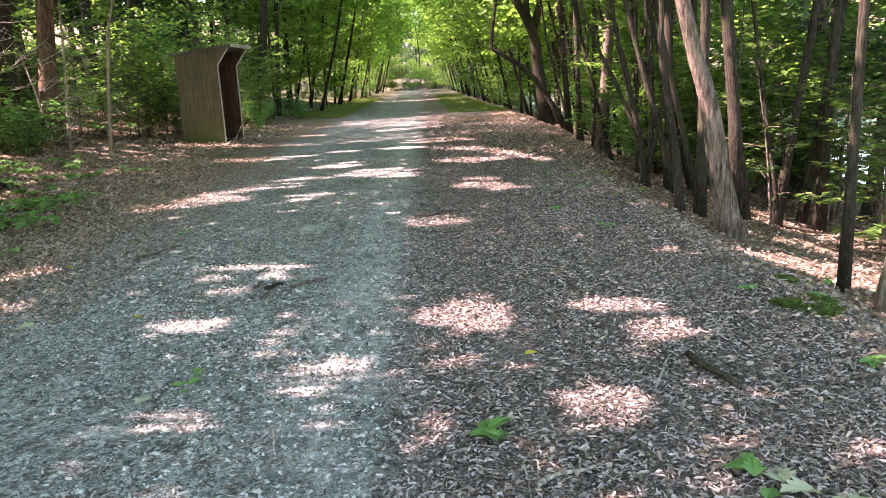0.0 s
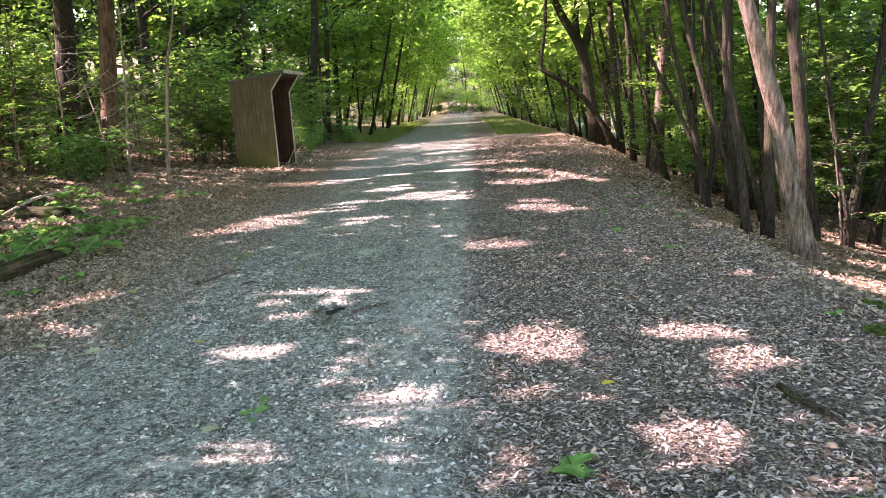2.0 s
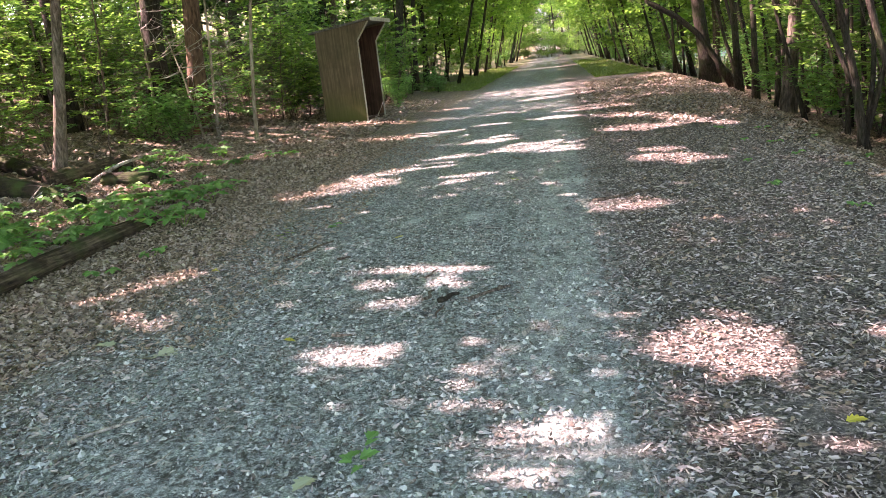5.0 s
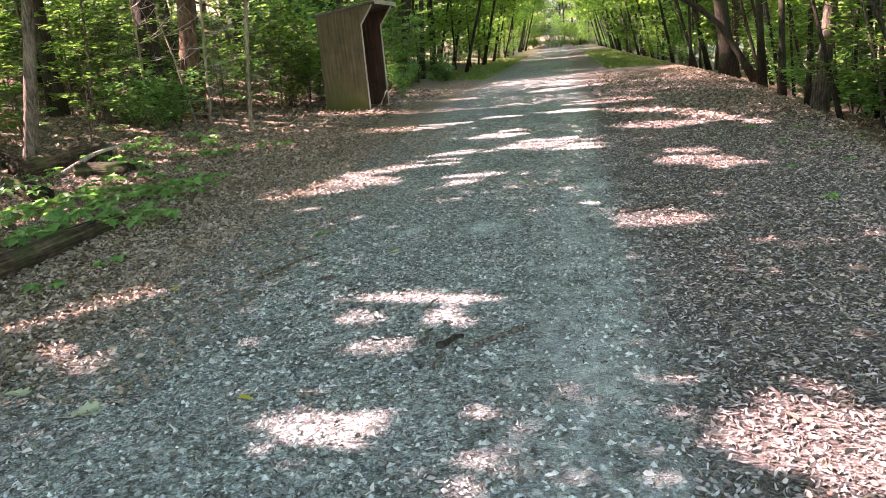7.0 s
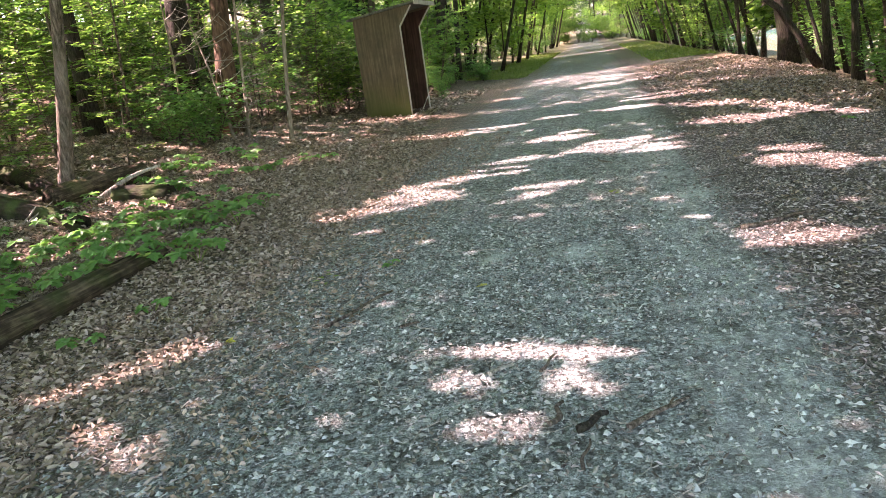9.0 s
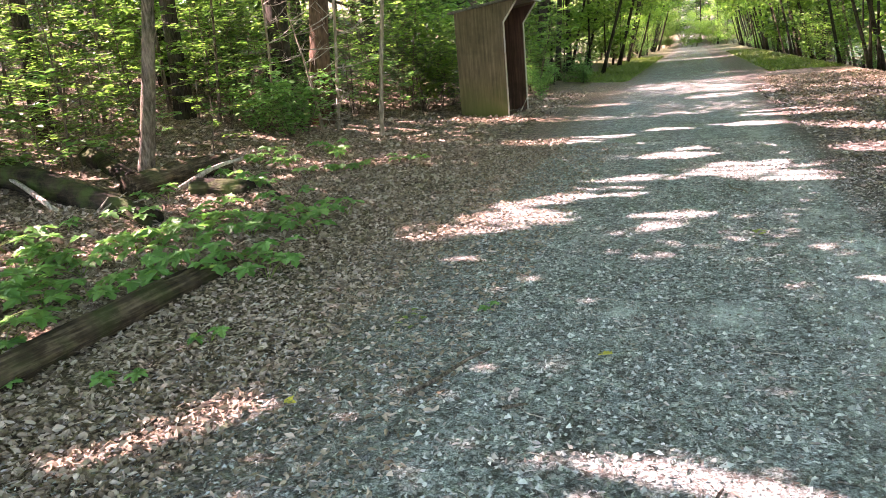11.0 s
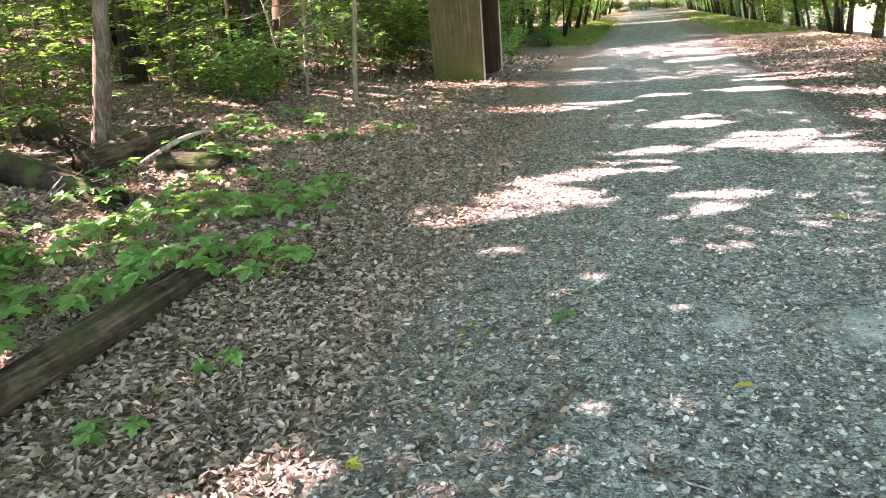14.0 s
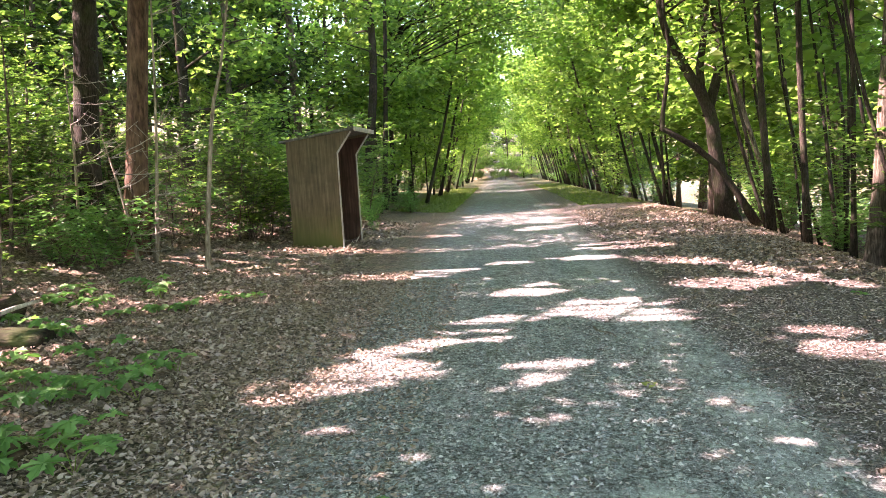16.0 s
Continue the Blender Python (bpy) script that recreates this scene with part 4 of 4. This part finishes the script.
def make_shelter():
    """Open trailside shelter: its front looks along +x, its length lies along y."""
    D, W, HB, HF, OUT = 1.05, 1.5, 2.2, 2.36, 0.3
    ob = base("trail_shelter", (0, 0, 0), "weathered plywood trail shelter with open dark front", "shelter")
    side = [(0, 0), (0, HF - 0.42), (OUT, HF - 0.02), (OUT, HF), (-D, HB), (-D, 0)]
    for y0, y1 in ((0, 0.045), (W - 0.045, W)):
        part("side_panel", mesh("side_panel", *prism(side, "y", y0, y1), PLY), ob)
        part("edge_trim", mesh("edge_trim", *prism([(0.002, 0), (0.002, HF - 0.42), (OUT + 0.004, HF - 0.02), (OUT + 0.02, HF - 0.03), (0.02, HF - 0.44), (0.02, 0)], "y", y0 - 0.006, y1 + 0.006), TRIM), ob, "pale worn edge board")
    part("back_panel", mesh("back_panel", *box((-D, 0.048, 0), (-D + 0.04, W - 0.048, HB - 0.01)), PLY_IN), ob, "dark red-brown inner boards")
    for y0 in (0.048, W - 0.056):
        part("lining", mesh("lining", *prism([(-0.01, 0.02), (-0.01, HF - 0.45), (OUT - 0.05, HF - 0.06), (-D + 0.05, HB - 0.04), (-D + 0.05, 0.02)], "y", y0, y0 + 0.008), PLY_IN), ob, "dark red-brown inner boards")
    part("roof", mesh("roof", *prism([(-D - 0.12, HB - 0.015), (OUT + 0.1, HF + 0.02), (OUT + 0.1, HF + 0.065), (-D - 0.12, HB + 0.03)], "y", -0.07, W + 0.07), ROOFING), ob, "pale grey roofing on a sloped top")
    part("fascia", mesh("fascia", *box((OUT + 0.102, -0.07, HF - 0.02), (OUT + 0.125, W + 0.07, HF + 0.066)), TRIM), ob, "pale fascia board")
    part("bench", mesh("bench", *box((-D + 0.045, 0.06, 0.42), (-D + 0.45, W - 0.06, 0.46)), PLY_IN), ob)
    part("sill", mesh("sill", *box((-0.06, 0.05, 0.0), (0.0, W - 0.05, 0.1)), PLY_IN), ob)
    for y0 in (0.0, W - 0.08):
        part("skid", mesh("skid", *box((-D, y0, -0.12), (0.05, y0 + 0.08, -0.004)), WOOD_ROT), ob)
    return ob


make_shelter().matrix_world = pose(-4.9, 18.75, 0.05, 0, 0, -4)


# ---- fallen wood ----
def make_log(line, radii, material, label, category="log", seed=0, segs=12, split=0):
    """A fallen trunk: bark-rough body, pale broken ends, and split strips of wood along its top."""
    a = Vector(line[0])
    ob = base("fallen_log" if category == "log" else "fallen_branch", a, label, category)
    pts = bend([Vector(p) - a for p in line], 18)
    rad = [radii[0] + (radii[1] - radii[0]) * i / 17 for i in range(18)]
    part("body", mesh("body", *tube(pts, rad, segs, 0.07, seed), material, True), ob)
    r = np.random.default_rng(seed)
    for i in range(split):
        s = int(r.integers(0, 9))
        off = Vector((r.normal(0, 0.3) * rad[s], 0, rad[s] * r.uniform(0.72, 0.95)))
        seg = [p + off + Vector((r.normal(0, 0.006), 0, 0)) for p in pts[s:s + 8]]
        part("splinter", mesh("splinter", *tube(seg, [0.004, 0.014, 0.017, 0.016, 0.017, 0.014, 0.01, 0.003], 5, 0.15, i), WOOD_ROT, True), ob, "split strip of weathered wood")
    return ob


make_log([(-4.3, 4.9, 0.085), (-4.36, 6.2, 0.09), (-4.36, 7.2, 0.085), (-4.38, 7.75, 0.07)], (0.09, 0.07), WOOD_ROT, "dark weathered log lying along the trail edge", seed=3, split=7)
make_log([(-8.9, 9.4, 0.62), (-8.0, 9.35, 0.55), (-6.8, 9.1, 0.32), (-5.95, 8.88, 0.15)], (0.19, 0.11), WOOD_ROT_X, "mossy rotten log sunk in the leafy bank", seed=4, split=4)
make_log([(-6.9, 9.7, 0.3), (-6.85, 10.5, 0.34), (-6.7, 11.2, 0.33)], (0.15, 0.13), WOOD_ROT, "dark rotten log among the seedlings", seed=5, split=2)
make_log([(-6.35, 10.05, 0.24), (-6.0, 10.1, 0.2), (-5.7, 10.12, 0.16)], (0.12, 0.14), WOOD_ROT_X, "short mossy hollow log end on the bank", seed=6, split=1)
make_log([(-8.6, 11.0, 0.55), (-7.9, 10.6, 0.45), (-7.3, 10.2, 0.35)], (0.14, 0.1), WOOD_ROT_X, "dark rotten log at the foot of a tree", seed=8, split=2)
make_log([(-6.62, 10.1, 0.22), (-6.35, 10.4, 0.4), (-6.22, 10.85, 0.45)], (0.035, 0.018), WOOD_DEAD, "pale bare branch propped on rotten wood", "branch", 7, 8)
make_log([(-8.5, 9.5, 0.62), (-7.7, 9.1, 0.5), (-7.2, 8.88, 0.36), (-6.95, 8.85, 0.2)], (0.022, 0.035), WOOD_DEAD, "pale bare branch across a rotten log", "branch", 8, 8)
for i, (a, q) in enumerate([((-6.6, 8.75, 0.18), (-6.25, 8.7, 0.42)), ((-6.5, 8.8, 0.2), (-6.1, 9.0, 0.34)), ((-6.55, 8.7, 0.18), (-6.35, 9.05, 0.4)), ((-6.7, 8.9, 0.2), (-6.3, 8.6, 0.3))]):
    m = tuple((u + w) / 2 + 0.03 for u, w in zip(a, q))
    make_log([a, m, q], (0.012, 0.005), WOOD_DEAD, "pale dead twig in a tangle on the bank", "branch", 20 + i, 5)

for i, (a, q) in enumerate([((-4.72, 18.5, 0.01), (-4.42, 18.62, 0.5)), ((-5.55, 18.45, 0.06), (-4.95, 18.5, 0.03)), ((-4.9, 18.2, 0.01), (-4.7, 18.45, 0.14))]):
    m = tuple((u + w) / 2 - 0.04 * (k == 2) for k, (u, w) in enumerate(zip(a, q)))
    make_log([a, (m[0], m[1], max(m[2], 0.02)), q], (0.014, 0.008), WOOD_DEAD, "pale bare twig at the foot of the shelter", "branch", 60 + i, 6)

# sticks on the trail: from, to, radius
STICKS = [
    (1.36, 3.28, 1.44, 2.87, 0.02), (0.68, 3.12, 0.98, 3.24, 0.007), (1.1, 2.95, 1.28, 3.32, 0.006), (1.84, 2.92, 2.12, 2.94, 0.012), (0.75, 2.4, 0.96, 2.65, 0.008),
    (0.46, 2.2, 0.7, 2.32, 0.011), (-0.06, 7.35, 0.47, 7.64, 0.014), (-2.37, 6.04, -2.14, 6.57, 0.012), (-2.3, 3.41, -2.09, 3.62, 0.01), (-3.4, 3.5, -3.19, 3.66, 0.01),
    (-1.91, 2.23, -1.66, 2.36, 0.009), (-0.55, 2.74, -0.5, 2.53, 0.008), (-3.62, 6.92, -3.62, 7.24, 0.009),
]
MORE_STICKS = [
    (-5.64, 10.39, -5.19, 9.92, 0.02), (-2.63, 5.61, -2.6, 5.66, 0.008), (-1.94, 5.98, -1.85, 6.03, 0.009), (-1.13, 4.95, -1.09, 5.12, 0.011), (-1.03, 4.90, -0.93, 5.02, 0.018),
    (-0.86, 4.91, -0.64, 5.12, 0.012), (-1.01, 4.67, -0.99, 4.85, 0.007), (-1.40, 5.38, -1.31, 5.47, 0.012), (-1.19, 5.39, -1.14, 5.56, 0.008), (-1.52, 4.45, -1.41, 4.45, 0.01),
    (-0.53, 4.35, -0.49, 4.43, 0.014), (-0.91, 10.58, -0.78, 10.17, 0.01), (-0.06, 9.04, 0.16, 9.08, 0.008),
]
for i, (x0, y0, x1, y1, r0) in enumerate(STICKS + MORE_STICKS):
    r = np.random.default_rng(300 + i)
    a, q = Vector((x0, y0, rise(x0, y0) + r0 * 0.8 + 0.008)), Vector((x1, y1, rise(x1, y1) + r0 * 0.6 + 0.008))
    d = q - a
    n = Vector((-d.y, d.x, 0)) * r.normal(0, 0.05)
    stick = base("stick", a, "crooked dead stick lying on the trail", "stick", "sticks on the trail")
    pts = bend([Vector((0, 0, 0)), d * 0.35 + n, d * 0.7 - n * 0.4 + Vector((0, 0, r0 * 0.5)), d], 9)
    pieces = [tube(pts, [r0 * (1 - 0.06 * k) for k in range(9)], 7, 0.1, i)]
    if d.length > 0.25:
        pieces.append(tube([pts[5], pts[5] + d * 0.12 + n * 2 + Vector((0, 0, 0.01)), pts[5] + d * 0.22 + n * 3], [r0 * 0.5, r0 * 0.4, r0 * 0.15], 5))
    part("wood", mesh("wood", *join(pieces), (WOOD_DEAD, BARK, BARK_DARK)[2 if r0 > 0.015 else (1, 1, 0)[i % 3]], True), stick)
rng = np.random.default_rng(77)
twigs = []
for i in range(700):
    x, y = rng.uniform(-5.5, 2.5), 1.2 + 13 * rng.random() ** 1.6
    a, ln = rng.uniform(0, 6.28), rng.uniform(0.05, 0.2)
    z, r0 = rise(x, y), rng.uniform(0.0015, 0.0035)
    twigs.append(tube([(x, y, z + 0.008), (x + math.cos(a) * ln * 0.5, y + math.sin(a) * ln * 0.5, z + 0.012), (x + math.cos(a + 0.3) * ln, y + math.sin(a + 0.3) * ln, z + 0.008)], [r0, r0, r0 * 0.6], 4))
tagged(new("twigs", mesh("twigs", *join(twigs), WOOD_DEAD)), "fine dead twigs strewn over gravel and leaves", "twigs", kind="stuff")


# ---- seedlings and fresh leaves ----
def lobed(length, lobes, rng):
    """A lobed leaf blade with a raised midrib fold, from its stalk along +x."""
    pts = [(0, 0)]
    for i in range(lobes):
        u = (i + 0.5) / lobes
        w = 0.5 * math.sin(math.pi * (0.15 + 0.8 * u)) * rng.uniform(0.8, 1.15)
        pts += [(u * 0.9 + 0.06, w), (u * 0.9 + 0.11, w * 0.5)]
    pts.append((1.05, 0))
    top = [(x * length, y * length * 0.9, abs(y) * length * 0.25 - x * x * length * 0.15) for x, y in pts]
    low = [(x, -y, z) for x, y, z in top[1:-1]]
    n = len(top)
    verts = top + low
    faces = [(0, i + 1, i) for i in range(1, n - 1)] + [(0, n + i, n + i + 1) for i in range(n - 3)] + [(0, n - 1, n - 2), (0, 2 * n - 3, n - 1)]
    return verts, faces


def make_seedling(at, size, seed, material=LEAF_LOW, label="low green seedling with palmate leaves on the bank", group="seedlings on the bank"):
    r = np.random.default_rng(seed)
    ob = base("seedling", at, label, "seedling", group)
    for i in range(int(2 + 10 * size)):
        a, reach, z = r.uniform(0, 6.28), size * r.uniform(0.2, 0.95), size * r.uniform(0.25, 0.62)
        q = Vector((math.cos(a) * reach, math.sin(a) * reach, z))
        part("stem", mesh("stem", *tube(bend([(0, 0, -0.01), q * 0.5 + Vector((0, 0, 0.12 * size)), q], 4), [0.004, 0.003, 0.0025, 0.002], 4), GRASS, True), ob)
        pieces = []
        for k in range(5):
            v, f = lobed(0.105 * min(1, 0.25 + size * 3) * r.uniform(0.8, 1.3), 3, r)
            m = Matrix.Translation(q) @ pose(0, 0, 0, r.normal(0, 12), 8 + r.normal(0, 10), math.degrees(a) + (k - 2) * 62 + r.normal(0, 8))
            pieces.append(([m @ Vector(p) for p in v], f))
        part("leaf", mesh("leaf", *join(pieces), material), ob)
    return ob


# places and sizes
SEEDLINGS = [
    (-5.38, 8.79, 0.3), (-5.71, 9.56, 0.25), (-4.47, 8.84, 0.3), (-4.21, 8.76, 0.28), (-4.21, 7.85, 0.35),
    (-4.42, 7.66, 0.35), (-4.55, 7.41, 0.35), (-3.95, 7.56, 0.3), (-4.79, 7.46, 0.3), (-5.11, 6.78, 0.3),
    (-5.45, 6.82, 0.35), (-4.87, 6.96, 0.3), (-5.08, 6.37, 0.4), (-5.52, 8.11, 0.3), (-5.53, 7.82, 0.3),
    (-5.37, 8.25, 0.3), (-5.93, 7.46, 0.3), (-5.95, 7.74, 0.3), (-6.35, 7.66, 0.35), (-4.27, 9.54, 0.3),
    (-6.27, 13.08, 0.3), (-5.9, 12.72, 0.3), (-3.69, 6.52, 0.12), (-3.84, 6.0, 0.12), (-4.32, 5.73, 0.12),
    (-6.33, 7.45, 0.4), (-5.47, 7.48, 0.3), (-5.32, 9.21, 0.25), (-4.7, 8.54, 0.25), (-2.3, 7.14, 0.06),
    (-4.74, 6.16, 0.3), (-5.5, 6.71, 0.4), (-4.94, 8.07, 0.25),
]
for i, (x, y, s) in enumerate(SEEDLINGS):
    make_seedling((x, y, rise(x, y)), s, 500 + i)
rng = np.random.default_rng(90)
for i in range(56):
    x, y = rng.uniform(-7.5, -4.6), rng.uniform(5.6, 13)
    make_seedling((x, y, rise(x, y)), rng.uniform(0.12, 0.3), 800 + i)
for i in range(16):
    x, y = rng.uniform(1.4, 2.9), rng.uniform(2.4, 12)
    make_seedling((x, y, rise(x, y)), rng.uniform(0.05, 0.1), 620 + i, label="tiny green seedling in the leaf litter", group="tiny seedlings")

LEAF_PALE = leaf_material("leaf_fallen_pale", (0.3, 0.33, 0.2), (0.36, 0.38, 0.25), (0.42, 0.43, 0.3), (1, 1, 0.9), 0.15)
LEAF_YELLOW = leaf_material("leaf_fallen_yellow", (0.38, 0.33, 0.04), (0.45, 0.4, 0.06), (0.5, 0.44, 0.1), (1, 1, 0.6), 0.2)


def drop_leaves(x, y, n, size, spread, material, label, seed):
    r = np.random.default_rng(seed)
    ob = base("fallen_leaf", (x, y, rise(x, y) + 0.012), label, "leaf")
    for i in range(n):
        v, f = lobed(size * r.uniform(0.8, 1.2), 4, r)
        m = pose(r.normal(0, spread), r.normal(0, spread), 0.006 * i, r.normal(0, 8), r.normal(0, 8) - 5, r.uniform(0, 360))
        part("blade", mesh("blade", [m @ Vector(p) for p in v], f, material), ob)


drop_leaves(0.31, 2.59, 5, 0.1, 0.035, LEAF_LOW, "fresh green leaf cluster fallen on the litter", 1)
drop_leaves(-1.09, 3.23, 7, 0.06, 0.045, LEAF_LOW, "sprig of small green leaves on gravel", 2)
drop_leaves(1.19, 2.19, 6, 0.09, 0.07, LEAF_LOW, "green leaves fallen among brown litter", 3)
drop_leaves(1.36, 2.12, 3, 0.12, 0.05, LEAF_PALE, "pale green leaf underside on brown litter", 4)
drop_leaves(-1.78, 4.44, 1, 0.06, 0, LEAF_YELLOW, "single yellow leaf on the gravel", 5)
drop_leaves(-2.41, 4.28, 2, 0.14, 0.02, LEAF_PALE, "pale lobed oak leaf on the gravel", 6)
drop_leaves(-2.77, 4.47, 1, 0.13, 0, LEAF_PALE, "pale lobed oak leaf on the gravel", 7)
drop_leaves(-1.57, 6.57, 1, 0.08, 0, LEAF_YELLOW, "pale yellow lobed leaf on gravel", 8)
drop_leaves(-2.66, 6.89, 6, 0.05, 0.1, GRASS, "yellow-green leaf bits on the gravel", 9)
drop_leaves(-2.89, 5.93, 1, 0.06, 0, LEAF_YELLOW, "small yellow leaf beside the litter", 10)
drop_leaves(-2.99, 5.69, 1, 0.08, 0, LEAF_PALE, "pale dry leaf beside the litter", 11)
drop_leaves(-2.86, 3.26, 1, 0.1, 0, LEAF_PALE, "pale dry leaf on the gravel", 12)
drop_leaves(-3.62, 3.29, 1, 0.1, 0, LEAF_PALE, "pale dry leaf on the bank", 13)
drop_leaves(-0.82, 8.78, 4, 0.05, 0.06, GRASS, "yellow-green leaf bits on the gravel", 14)
drop_leaves(0.58, 3.43, 1, 0.06, 0, LEAF_YELLOW, "small yellow leaf on the litter", 15)
drop_leaves(-1.19, 3.14, 1, 0.1, 0, LEAF_PALE, "pale dry leaf on the gravel", 16)

# grass along the far shoulders
r = np.random.default_rng(8)
c = np.concatenate([scatter(9000, -5.6, -3.4, 31, 66, r, 1.4), scatter(6000, 1.2, 3.4, 31, 66, r, 1.4)])
n = len(c)
tip = c + np.stack([r.normal(0, 0.08, n), r.normal(0, 0.08, n), r.uniform(0.03, 0.12, n)], 1)
side = r.normal(0, 0.012, (n, 3))
v = np.stack([c - side, c + side, tip], 1).reshape(-1, 3)
tagged(new("grass", mesh("grass", v, np.arange(3 * n).reshape(n, 3), GRASS)), "thin sunlit grass along the far trail edges", "grass", kind="stuff")

# moss cushions on the bank
MOSS = leaf_material("moss", (0.03, 0.06, 0.01), (0.06, 0.1, 0.015), (0.1, 0.15, 0.03), (1, 1, 1), 0.1, 6.0)
for i, (x, y, s) in enumerate([(2.32, 3.85, 0.13), (2.2, 4.0, 0.08), (2.42, 4.1, 0.1), (2.45, 4.6, 0.08)]):
    r = np.random.default_rng(700 + i)
    ob = base("moss_cushion", (x, y, rise(x, y)), "dark green moss cushion on the bank edge", "moss", "moss on the bank")
    d = r.normal(0, 1, (1500, 3))
    d /= np.linalg.norm(d, axis=1, keepdims=True)
    d[:, 2] = np.abs(d[:, 2])
    v, f = blades(d * np.array([s, s * 0.8, 0.035]) * r.uniform(0.5, 1.05, (1500, 1)) * (1 + 0.35 * np.sin(3 * np.arctan2(d[:, 1:2], d[:, :1]) + i)), 0.025, 0.01, 0.4, r)
    part("moss", mesh("moss", v, f, MOSS), ob)
